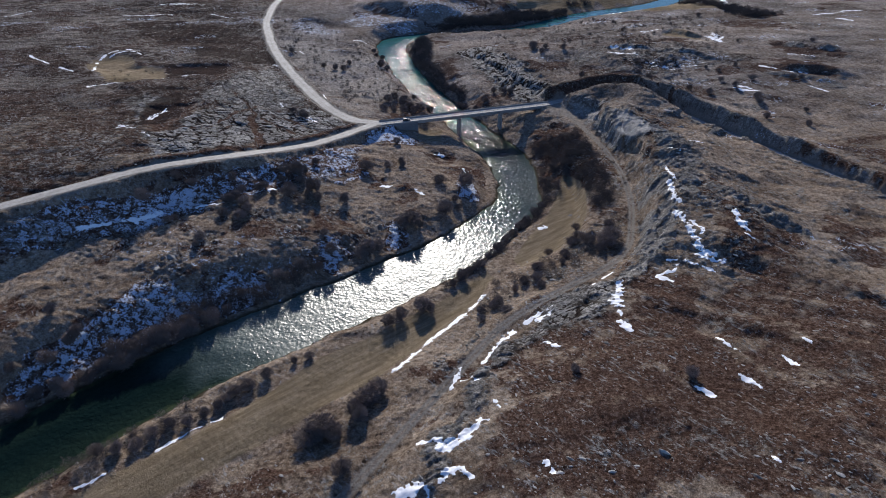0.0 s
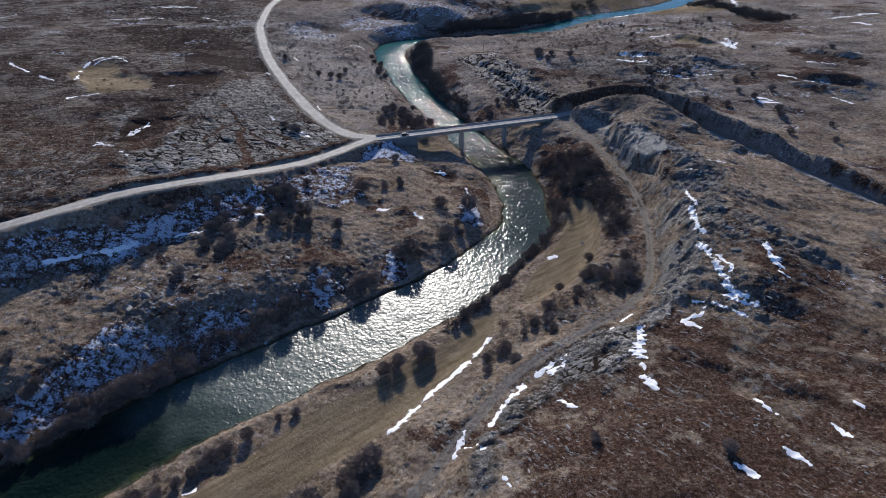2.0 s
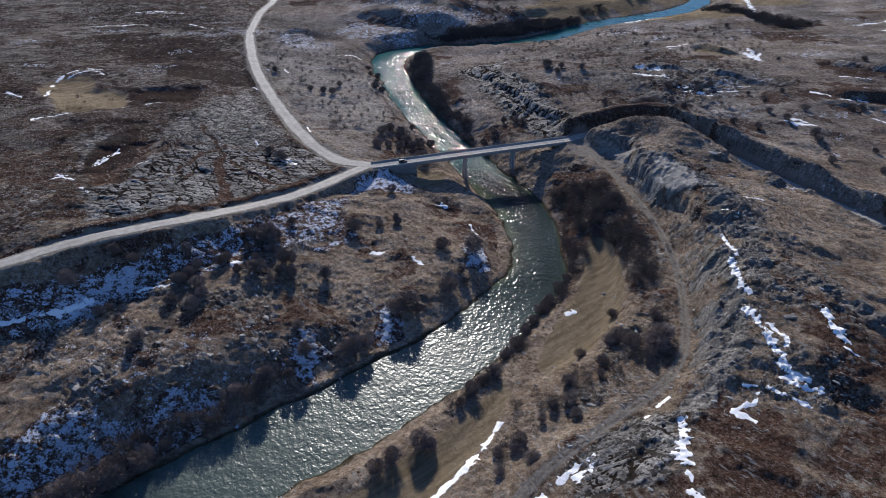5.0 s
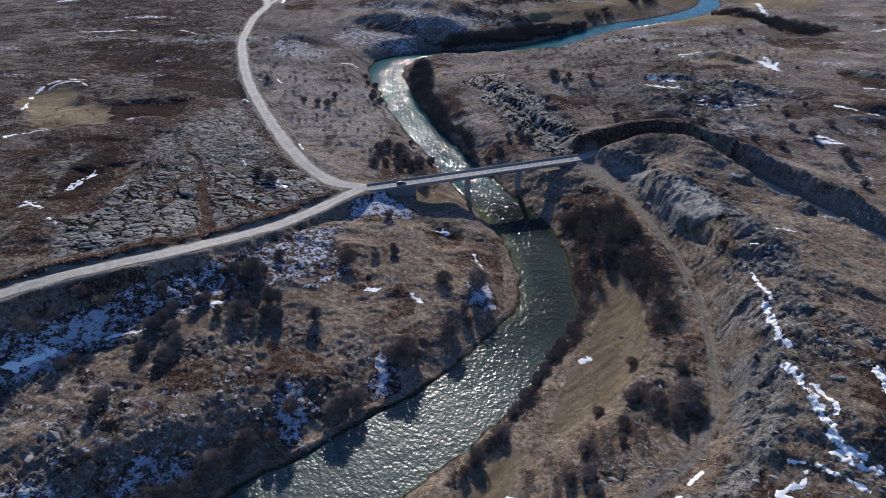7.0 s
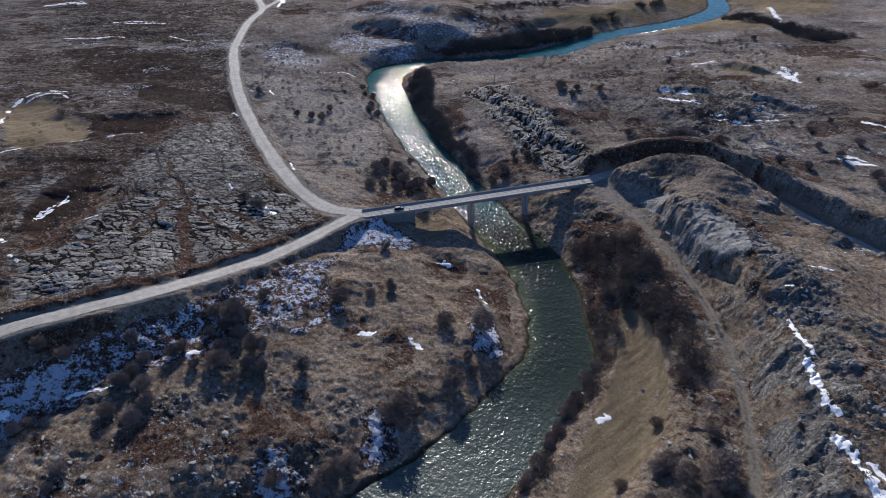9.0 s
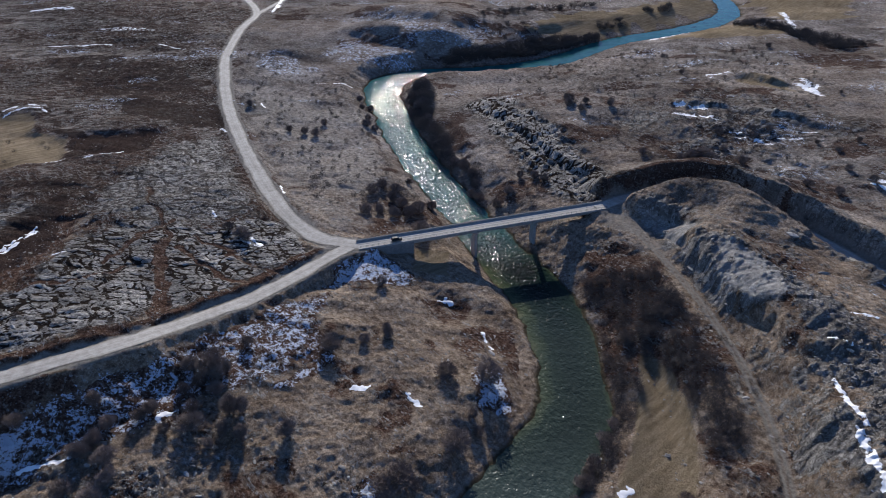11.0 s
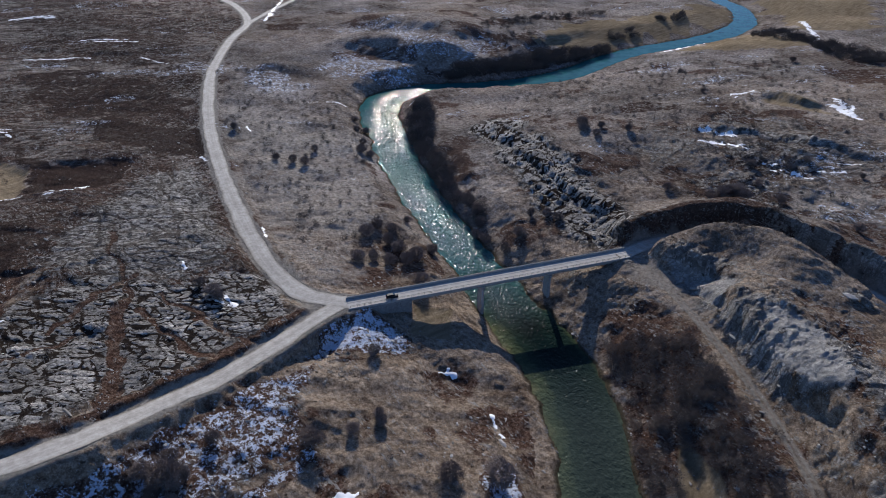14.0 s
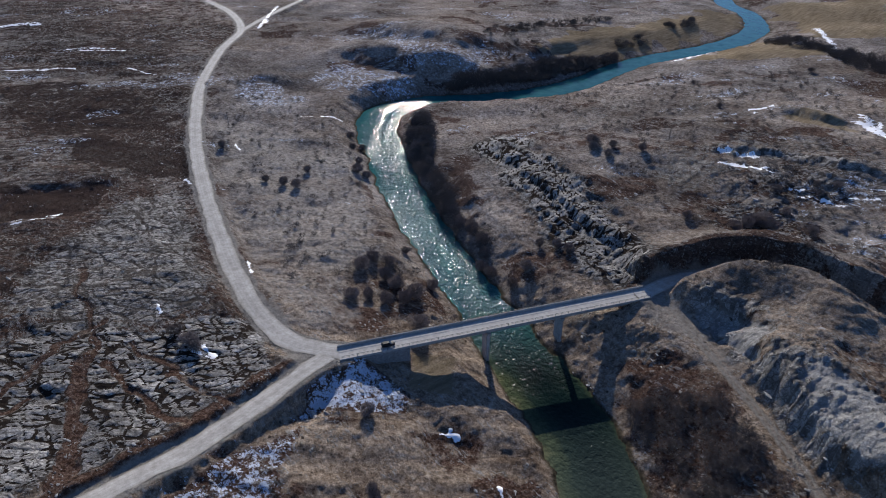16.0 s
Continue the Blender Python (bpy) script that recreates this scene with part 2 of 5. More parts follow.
def lattice(ix, iy, seed):
    """A random number from 0 to 1 for each whole-numbered place."""
    h = (ix.astype(np.int64) * 374761393 + iy.astype(np.int64) * 668265263 + seed * 1442695041) & 0xFFFFFFFF
    h = ((h ^ (h >> 13)) * 1274126177) & 0xFFFFFFFF
    h = h ^ (h >> 16)
    return (h & 0xFFFFFF) / float(0x1000000)


def ripple(x, y, size, seed):
    """Smooth random relief from -1 to 1 with bumps of that size in metres."""
    u, v = x / size, y / size
    i, j = np.floor(u), np.floor(v)
    a, b = u - i, v - j
    a, b = a * a * a * (a * (6 * a - 15) + 10), b * b * b * (b * (6 * b - 15) + 10)
    p, q = lattice(i, j, seed), lattice(i + 1, j, seed)
    r, s = lattice(i, j + 1, seed), lattice(i + 1, j + 1, seed)
    return 2 * ((p * (1 - a) + q * a) * (1 - b) + (r * (1 - a) + s * a) * b) - 1


def rough(x, y, size, seed, octaves=4):
    total, weight = 0.0, 1.0
    for k in range(octaves):
        total = total + weight * ripple(x + 17.3 * k, y - 9.1 * k, size, seed + k)
        size, weight = size * 0.47, weight * 0.5
    return total


def cracks(x, y, size, seed):
    """Blocks with cracks between them: the distance from a crack (0 at it) and a random number for each block."""
    u, v = x / size, y / size
    i, j = np.floor(u), np.floor(v)
    first, second, mark = np.full(u.shape, 9.0), np.full(u.shape, 9.0), np.zeros(u.shape)
    for di in (-1, 0, 1):
        for dj in (-1, 0, 1):
            a, b = i + di, j + dj
            d = np.hypot(a + lattice(a, b, seed) - u, b + lattice(a, b, seed + 7) - v)
            nearer = d < first
            second = np.where(nearer, first, np.minimum(second, d))
            mark = np.where(nearer, lattice(a, b, seed + 13), mark)
            first = np.where(nearer, d, first)
    return second - first, mark


def curve(rows, step=5.0):
    """A smooth line through the rows, with points about every step metres."""
    rows = [np.array(r, float) for r in rows]
    pts = [2 * rows[0] - rows[1]] + rows + [2 * rows[-1] - rows[-2]]
    line = []
    for a, b, c, d in zip(pts, pts[1:], pts[2:], pts[3:]):
        n = max(1, int(np.linalg.norm((c - b)[:2]) / step))
        for k in range(n):
            t = k / n
            line.append(0.5 * (2 * b + (c - a) * t + (2 * a - 5 * b + 4 * c - d) * t * t + (3 * b - a - 3 * c + d) * t ** 3))
    line.append(rows[-1])
    return np.array(line)


def near(line, x, y, reach):
    """For places within reach of a line: how far it is (minus on its left), and its own values there."""
    dist = np.full(x.shape, 1e6)
    side = np.full(x.shape, 1e6)
    vals = np.zeros((line.shape[1] - 2,) + x.shape)
    lo, hi = line[:, :2].min(0) - reach, line[:, :2].max(0) + reach
    pick = np.nonzero((x > lo[0]) & (x < hi[0]) & (y > lo[1]) & (y < hi[1]))[0]
    px, py = x[pick], y[pick]
    for a, b in zip(line, line[1:]):
        box = (px > min(a[0], b[0]) - reach) & (px < max(a[0], b[0]) + reach) & (py > min(a[1], b[1]) - reach) & (py < max(a[1], b[1]) + reach)
        if not box.any():
            continue
        w = pick[box]
        e = b[:2] - a[:2]
        t = np.clip(((x[w] - a[0]) * e[0] + (y[w] - a[1]) * e[1]) / max(1e-9, e @ e), 0, 1)
        dx, dy = x[w] - a[0] - t * e[0], y[w] - a[1] - t * e[1]
        d = np.hypot(dx, dy)
        better = d < dist[w]
        w, t = w[better], t[better]
        dist[w] = d[better]
        side[w] = d[better] * np.sign(e[1] * dx[better] - e[0] * dy[better])
        for k in range(len(vals)):
            vals[k][w] = a[2 + k] + t * (b[2 + k] - a[2 + k])
    return dist, side, vals


def inside(poly, x, y, edge):
    """1 in a polygon, 0 outside, with a soft edge."""
    poly = np.array(poly, float)
    dist, _, _ = near(np.vstack([poly, poly[:1]]), x, y, edge + 1)
    within = np.zeros(x.shape, bool)
    lo, hi = poly.min(0), poly.max(0)
    pick = np.nonzero((x >= lo[0]) & (x <= hi[0]) & (y >= lo[1]) & (y <= hi[1]))[0]
    px, py = x[pick], y[pick]
    hit = np.zeros(px.shape, bool)
    for (ax, ay), (bx, by) in zip(poly, np.roll(poly, -1, 0)):
        if ay != by:
            hit ^= ((ay > py) != (by > py)) & (px < (bx - ax) * (py - ay) / (by - ay) + ax)
    within[pick] = hit
    return smooth(-edge, edge, np.where(within, np.minimum(dist, 1e3), -np.minimum(dist, 1e3)))


# hills: centre, breadth, height
HILLS = [
    (-120, 320, 40, 9.7), (-190, 370, 60, 8.7), (-95, 390, 40, 9.1), (-65, 330, 28, 7.7), (-250, 500, 90, 4.2), (-150, 230, 45, -0.5),
    (-300, 260, 90, 19.3), (-60, 150, 50, -5.8), (10, 180, 28, -0.1), (60, 185, 30, 3.1), (115, 240, 35, 11.3), (115, 310, 35, 9.4),
    (110, 390, 35, 8.4), (180, 340, 60, 1.2), (120, 110, 60, 10.9), (230, 200, 100, 8.7), (90, 540, 55, 8.4), (200, 560, 80, 8.4),
    (400, 450, 170, 13.1), (0, 800, 75, 11.9), (-40, 450, 45, -1.0), (-350, 850, 180, 11.1), (20, 300, 45, -9.9), (70, 445, 35, 0.4),
]
SWELLS = [
    (-160, 450, 50, 7.5), (-150, 560, 60, 4.2), (-180, 700, 80, 3.1), (-200, 850, 90, -0.3), (-130, 280, 30, 10.5), (-220, 200, 50, 14.0),
    (20, 120, 40, 7.1), (180, 440, 60, 5.8), (90, 600, 50, 0.8), (-420, 420, 140, 17.4), (500, 250, 200, 19.3), (600, 700, 250, 10.9),
    (150, 0, 120, 16.9), (-180, 300, 35, 8.1), (0, 350, 40, 1.9), (-60, 270, 35, 3.7), (112, 374, 13, 3.5), (-128, 368, 26, 3.5), (-90, 352, 14, 1.8),
]
# river: middle and half its width
RIVER = curve([
    (360, 1500, 11), (330, 1100, 11), (312, 995, 11), (317, 946, 11), (299, 879, 12), (258, 830, 12), (210, 798, 11), (152, 764, 11), (89, 703, 12), (35, 676, 12),
    (-16, 668, 12), (-45, 645, 14), (-47, 612, 13), (-38, 575, 12), (-29, 538, 11.5), (-13, 488, 11), (0, 456, 10.5), (11, 428, 11),
    (21, 402, 12), (30, 382, 13), (39, 356, 12.5), (41, 324, 11.5), (37, 298, 12), (25, 281, 13), (6, 256, 14), (-27, 226, 15.5),
    (-70, 193, 15.5), (-113, 154, 16), (-150, 110, 16), (-190, 50, 16), (-260, -300, 16)])
# roads: middle and height
LEFT_ROAD = curve([(-420, 60, 34), (-260, 178, 32), (-192, 232, 31), (-160, 260, 30.8), (-137, 280, 30.3), (-124, 290, 29), (-111, 299, 27.5), (-97, 311, 25), (-83, 328, 20.5), (-70, 343, 17.6), (-57, 362, 15.4), (-47, 377, 14), (-41, 384, 13.6)])
FAR_ROAD = curve([(-36, 385, 13.7), (-53, 389, 13.6), (-66, 401, 13.8), (-79, 420, 14.2), (-93, 446, 14.6), (-117, 497, 15), (-136, 543, 15), (-153, 593, 15), (-174, 671, 14), (-186, 760, 13), (-189, 827, 12), (-216, 893, 12), (-256, 950, 12), (-330, 1040, 13), (-480, 1200, 16)])
FORK_ROAD = curve([(-188, 818, 12), (-180, 870, 12), (-164, 940, 12), (-120, 1090, 13)])
CUT_ROAD = curve([(69, 416, 15.5), (84, 425, 15.6), (104, 427, 16), (122, 416, 17), (145, 388, 18.5), (159, 358, 19), (176, 324, 19.5), (203, 268, 20), (240, 180, 22), (300, 40, 24)])
TRACK = curve([(73, 412, 15.3), (83, 377, 15), (90, 342, 14.3), (92, 311, 14), (90, 283, 13.5), (85, 260, 13.5), (78, 237, 14), (65, 219, 15), (46, 204, 15), (23, 186, 13), (9, 167, 12), (-2, 151, 11), (-15, 132, 10), (-50, 80, 8), (-110, 0, 7)])
# the bench between the left road and the river
BENCH = [(-330, 120), (-240, 186), (-160, 255), (-110, 295), (-83, 324), (-57, 356), (-38, 362), (-12, 362), (8, 360), (24, 345), (29, 320), (23, 295), (0, 268), (-30, 242), (-70, 210), (-113, 172), (-150, 130), (-200, 60)]
# meadows beside the water: outline, height
STRIP_MEADOW = [(-130, 92), (-103, 119), (-89, 133), (-69, 150), (-42, 178), (-25, 190), (1, 213), (18, 233), (21, 228), (14, 210), (-2, 189), (-15, 174), (-23, 164), (-40, 152), (-58, 136), (-76, 121), (-102, 84)]
BANK_MEADOW = [(67, 330), (72, 316), (73, 298), (69, 279), (63, 263), (53, 250), (43, 241), (33, 234), (31, 240), (35, 253), (43, 268), (52, 285), (58, 303), (63, 320)]


def land(x, y):
    """The height of the ground, and what its roads and water do there."""
    h = 4.0 + 0 * x
    for a, b, s, k in HILLS + SWELLS:
        h = h + k * np.exp(-((x - a) ** 2 + (y - b) ** 2) / (2 * s * s))
    away = np.hypot(np.maximum(np.abs(x) - 300, 0), np.maximum(y - 950, 0) + np.maximum(-y, 0))
    h = h + smooth(0, 900, away) * (14 + 10 * ripple(x, y, 420, 3))
    h = h + 1.6 * ripple(x, y, 46, 11) + 1.0 * ripple(x, y, 17, 12)
    # ledges: the plateau's rim below the left road, the rocky ridge over the track, bands of rock beyond the bridge
    for line, rise, width, reach in LEDGES + [(curve(pts), up, 2.2, 6 * up) for up, pts in SCARPS]:
        ends = np.sin(np.pi * np.linspace(0, 1, len(line)))[:, None] ** 0.6
        d, s, v = near(np.hstack([line, ends]), x, y, reach + 4)
        rise = rise * v[0]
        s = s + 2.2 * ripple(x, y, 9, 21) + 1.0 * ripple(x, y, 3.4, 22)
        h = h + np.where(d < reach + 3, rise * smooth(-width, width, -s) * (1 - smooth(reach * 0.35, reach, d)), 0.0)
    # the land beyond the left road lies no higher than its bank
    d, s, v = near(LEFT_ROAD, x, y, 82)
    h = np.where((d < 80) & (s < 0), np.minimum(h, v[0] + 1.6 + 0.03 * np.maximum(d - 5, 0) + 0.0012 * np.maximum(d - 16, 0) ** 2 + 0.5 * ripple(x, y, 11, 23)), h)
    # below the road an even, shaded slope runs down to the bench
    fall = v[0] - (0.5 + 0.14 * smooth(-80, -60, x) + 0.5 * smooth(-62, -48, x)) * np.maximum(d - 4, 0) + 0.7 * ripple(x, y, 8, 26) + 0.3 * ripple(x, y, 3, 27)
    w = np.where((d < 40) & (s > 0), (1 - smooth(18 - 8 * smooth(-80, -55, x), 38 - 16 * smooth(-80, -55, x), d)) * smooth(-33, -46, x), 0)
    h = h * (1 - w) + fall * w
    # the bench of dry meadow between that slope and the river's steep bank
    d, _, v = near(RIVER, x, y, 112)
    off, west = np.maximum(d - v[0], 0), smooth(-30, -90, x)
    brink = 22 + 9 * west
    bench = (6.9 + 6.9 * west) * (1 - 0.6 * smooth(315, 340, y) * smooth(-22, -2, x)) * smooth(-0.15, 1.0, off / brink) + 0.075 * np.maximum(off - brink, 0) + 0.9 * ripple(x, y, 21, 28) + 0.4 * ripple(x, y, 9, 29)
    w = np.where(d < 110, inside(BENCH, x, y, 6.0), 0.0)
    rd, rs, rv = near(LEFT_ROAD, x, y, 46)
    bench = np.where((rd < 45) & (rs > 0), np.maximum(bench, rv[0] - (0.6 + 0.1 * smooth(-80, -60, x) + 0.5 * smooth(-62, -48, x)) * np.maximum(rd - 4, 0) + 0.7 * ripple(x, y, 8, 26)), bench)
    h = h * (1 - w) + bench * w
    # humps on both sides of the cutting
    d, s, v = near(CUT_ROAD, x, y, 34)
    h = np.where(d < 33, h + (np.where(s < 0, 8.6, 6.3) + 1.2 * ripple(x, y, 15, 24)) * np.where(s > 0, 1 - 0.9 * smooth(115, 150, x), 1 - 0.6 * smooth(128, 160, x)) * smooth(3, 7, d) * (1 - smooth(9, 32, d)) * np.where(s < 0, smooth(64, 70, x), smooth(70, 80, x)), h)
    # the slope falls away below the track
    d, s, v = near(TRACK, x, y, 26)
    h = np.where((d < 25) & (s > 0), np.minimum(h, v[0] + 0.4 - 0.22 * np.maximum(d - 3, 0) + 0.02 * np.maximum(d - 10, 0) ** 2 + 0.5 * ripple(x, y, 6, 25)), h)
    for poly, z in ((STRIP_MEADOW, 3.2), (BANK_MEADOW, 3.4)):
        w = inside(poly, x, y, 7.0)
        h = h * (1 - w) + (z + 0.12 * ripple(x, y, 12, 31)) * w
    d, side, v = near(RIVER, x, y, 60)
    shore = d - v[0] + 1.1 * ripple(x, y, 8, 41) + 0.5 * ripple(x, y, 2.6, 42)
    shore = np.where(d < 59, shore, 45.0)
    up = np.minimum(h, 0.15 + (0.55 - 0.33 * smooth(620, 690, y) * smooth(10, 70, x)) * np.maximum(shore, 0))
    up = np.maximum(up, np.minimum(0.9, 0.35 * np.maximum(shore, 0)))
    h = np.where(shore > 0, up * (1 - smooth(30, 45, shore)) + h * smooth(30, 45, shore), -0.05 - 1.7 * smooth(0, 7, -shore))
    paved = np.zeros(x.shape)
    for line, half, blend in ((FORK_ROAD, 3.0, 5), (CUT_ROAD, 4.2, 3.2), (TRACK, 1.9, 6.5), (LEFT_ROAD, 3.7, 5.5), (FAR_ROAD, 4.2, 6)):
        d, side, v = near(line, x, y, half + blend + 1)
        if line is LEFT_ROAD:
            blend = np.where(side < 0, 2.6, 3.0)
        w = 1 - smooth(half, half + blend, d)
        w = np.where(d < half + blend, w, 0.0)
        h = h * (1 - w) + (v[0] - 0.06) * w
        if line is not TRACK:
            paved = np.maximum(paved, 1 - smooth(half - 0.6, half + 2.4, d + 0.8 * ripple(x, y, 4, 51)))
    return h, shore, paved


LEDGES = [
    (curve([(-50, 358), (-62, 341), (-76, 323), (-90, 307), (-106, 294), (-130, 275), (-154, 253), (-190, 224), (-240, 184)]), -3.6, 6.0, 34.0),
    (curve([(92, 392), (101, 350), (103, 322), (101, 285), (96, 250), (87, 226), (70, 206), (56, 192)]), 3.0, 3.0, 46.0),
    (curve([(20, 575), (33, 530), (48, 490), (60, 458), (70, 440)]), 2.6, 2.0, 16.0),
    (curve([(-104, 742), (-78, 735), (-55, 724), (-35, 713), (-8, 708), (22, 706)]), 8.5, 12.0, 50.0),
    (curve([(38, 570), (50, 530), (64, 492), (78, 458)]), 2.2, 2.0, 16.0),
    (curve([(88, 396), (92, 380), (94, 362), (96, 345), (100, 328), (104, 310), (109, 296)]), 5.6, 1.5, 26.0),
]
LEDGES += [
    (curve([(-98, 818), (-68, 800), (-38, 764), (-6, 746), (24, 752), (52, 772)]), 10.5, 16.0, 70.0),
    (curve([(-152, 664), (-131, 676), (-106, 668)]), 2.6, 4.5, 22.0),
    (curve([(-200, 100), (-176, 128), (-130, 172), (-88, 211), (-50, 240), (-28, 258)]), 1.8, 4.0, 20.0),
]
# the high ground of cracked limestone west of the roads
PLATEAU = [(-62, 400), (-98, 460), (-136, 556), (-172, 690), (-190, 840), (-520, 1020), (-520, 200), (-240, 200), (-135, 290), (-85, 335)]
# between the left road and the river
LOWER_SLOPE = [(-250, 178), (-160, 256), (-110, 294), (-84, 322), (-52, 352), (-20, 330), (0, 290), (-25, 262), (-62, 232), (-120, 180), (-190, 105)]
# ---- what lies where ----
ROCKY = [
    (0.8, [(-141, 290), (-124, 299), (-106, 315), (-85, 334), (-72, 351), (-57, 373), (-67, 406), (-86, 401), (-100, 389), (-119, 394), (-134, 382), (-142, 360), (-138, 331), (-156, 317)]),
    (0.55, [(-156, 317), (-138, 331), (-142, 360), (-159, 410), (-151, 486), (-129, 512), (-84, 404), (-100, 389), (-134, 382), (-184, 406), (-205, 398)]),
    (0.3, [(-315, 557), (-297, 600), (-226, 582), (-142, 534), (-134, 504), (-152, 464), (-189, 451), (-236, 424)]),
    (0.8, [(42, 195), (55, 205), (65, 201), (64, 191), (55, 179), (46, 177), (37, 176), (27, 164), (20, 162), (25, 173)]),
]
ROCKY += [
    (0.4, [(172, 549), (190, 529), (232, 502), (229, 479), (188, 467), (153, 473), (131, 488)]),
    (0.75, [(9, 576), (32, 579), (47, 544), (66, 489), (78, 453), (75, 432), (57, 420), (46, 444), (36, 472), (24, 512)]),
]
CRAGS = [
    (0.95, [(98, 377), (114, 364), (110, 321), (112, 304), (121, 293), (113, 275), (106, 289), (102, 315), (96, 326), (95, 356)]),
    (0.9, [(90, 275), (101, 279), (103, 262), (99, 244), (87, 219), (76, 206), (75, 222), (80, 244)]),
    (0.85, [(111, 288), (118, 285), (117, 265), (114, 252), (108, 246), (105, 260)]),
    (0.6, [(111, 301), (114, 282), (110, 255), (104, 240), (101, 263)]),
    (0.8, [(92, 264), (92, 247), (90, 222), (88, 213), (83, 224), (87, 247)]),
    (0.9, [(35, 191), (55, 207), (66, 203), (58, 180), (45, 176), (36, 175), (22, 161), (13, 158), (14, 170), (26, 181)]),
    (0.9, [(80, 402), (88, 412), (100, 408), (104, 398), (96, 392), (86, 394)]),
    (1.0, [(85, 398), (96, 398), (101, 380), (105, 350), (106, 330), (112, 305), (105, 298), (98, 322), (92, 345), (89, 372)]),
    (0.9, [(112, 352), (124, 338), (126, 312), (118, 292), (108, 300), (108, 330)]),
    (0.5, [(93, 523), (155, 534), (179, 469), (183, 429), (133, 416), (106, 482)]),
]
CRAGS += [
    (0.85, [(14, 170), (20, 160), (14, 146), (8, 128), (-2, 112), (-10, 112), (-4, 130), (4, 150)]),
    (0.5, [(40, 414), (52, 411), (46, 397), (38, 396)]),
    (0.55, [(-181, 238), (-154, 240), (-145, 235), (-174, 221)]),
]
HEATHS = [
    (0.81, [(21, 157), (54, 167), (79, 176), (92, 150), (119, 130), (99, 97), (9, 107), (16, 128)]),
    (0.66, [(79, 176), (104, 196), (140, 190), (170, 150), (160, 100), (119, 100), (92, 150)]),
    (0.75, [(126, 289), (122, 245), (128, 196), (116, 174), (105, 204), (107, 243)]),
    (0.75, [(-220, 398), (-200, 431), (-156, 475), (-122, 473), (-94, 424), (-140, 405), (-159, 358), (-200, 362)]),
    (0.65, [(-234, 328), (-210, 371), (-153, 379), (-110, 333), (-133, 298), (-170, 272), (-193, 256)]),
    (0.4, [(-327, 692), (-283, 729), (-177, 650), (-144, 561), (-169, 518), (-235, 534)]),
    (0.45, [(-482, 959), (-254, 967), (-198, 813), (-172, 652), (-283, 729), (-327, 692)]),
]
HEATHS += [
    (0.85, [(-195, 591), (-157, 591), (-137, 533), (-163, 526), (-191, 556)]),
    (0.8, [(-278, 611), (-242, 644), (-188, 611), (-194, 577), (-232, 564), (-246, 556)]),
    (0.75, [(-348, 779), (-256, 719), (-220, 779), (-205, 696), (-260, 682), (-320, 711)]),
    (0.8, [(-170, 460), (-140, 470), (-128, 490), (-134, 496), (-160, 482)]),
    (0.5, [(-139, 286), (-106, 309), (-57, 371), (-68, 401), (-126, 512), (-168, 640), (-329, 606)]),
    (0.5, [(-13, 605), (39, 591), (127, 545), (165, 515), (111, 522), (36, 555)]),
]
BROWN_BANDS = [
    (0.8, [(269, 690), (285, 665), (321, 654), (308, 610), (283, 596), (261, 643)]),
    (0.95, [(260, 539), (276, 520), (302, 498), (296, 487), (265, 492), (254, 517)]),
    (0.9, [(241, 481), (262, 470), (271, 443), (264, 431), (244, 442), (232, 458)]),
    (0.85, [(111, 482), (129, 478), (146, 450), (133, 414), (103, 418)]),
    (0.8, [(68, 221), (81, 207), (90, 195), (89, 181), (68, 150), (36, 154), (46, 169), (61, 180), (66, 191)]),
    (0.8, [(54, 387), (73, 389), (83, 358), (93, 321), (95, 301), (49, 313)]),
]
BROWN_BANDS += [
    (0.65, [(119, 378), (141, 366), (101, 295), (99, 296), (104, 321), (105, 351)]),
    (0.7, [(111, 242), (129, 239), (140, 217), (121, 183), (113, 193), (107, 211)]),
]
MEADOWS = [
    (1.0, [(-257, 478), (-269, 512), (-261, 529), (-248, 533), (-232, 504), (-206, 486), (-194, 455), (-214, 439), (-235, 446)]),
    (1.0, [(79, 756), (103, 819), (160, 850), (257, 920), (302, 946), (280, 880), (215, 824), (143, 775)]),
    (1.0, [(195, 765), (262, 815), (290, 830), (300, 760), (265, 730), (221, 730)]),
    (1.0, [(335, 960), (472, 965), (369, 783), (318, 800), (330, 880)]),
    (0.8, [(190, 581), (221, 571), (220, 553), (194, 555)]),
    (0.9, [(-14, 391), (-2, 389), (0, 376), (-13, 375)]),
]
SNOWY_BANKS = [
    (0.62, [(-142, 155), (-142, 171), (-131, 184), (-117, 215), (-100, 212), (-88, 224), (-74, 229), (-65, 217), (-88, 203), (-96, 194), (-116, 177), (-135, 160)]),
    (0.75, [(-55, 236), (-50, 254), (-41, 246), (-43, 235)]),
    (0.75, [(-30, 271), (-21, 277), (-17, 258), (-26, 253)]),
    (0.85, [(-137, 249), (-132, 261), (-122, 272), (-113, 282), (-108, 279), (-120, 260), (-132, 249)]),
    (0.52, [(-80, 322), (-62, 342), (-46, 354), (-44, 346), (-52, 334), (-66, 320), (-80, 306), (-92, 294), (-98, 296), (-90, 308)]),
]
SNOWY_BANKS += [
    (0.85, [(-56, 305), (-46, 315), (-42, 323), (-40, 319), (-46, 308), (-56, 302)]),
]
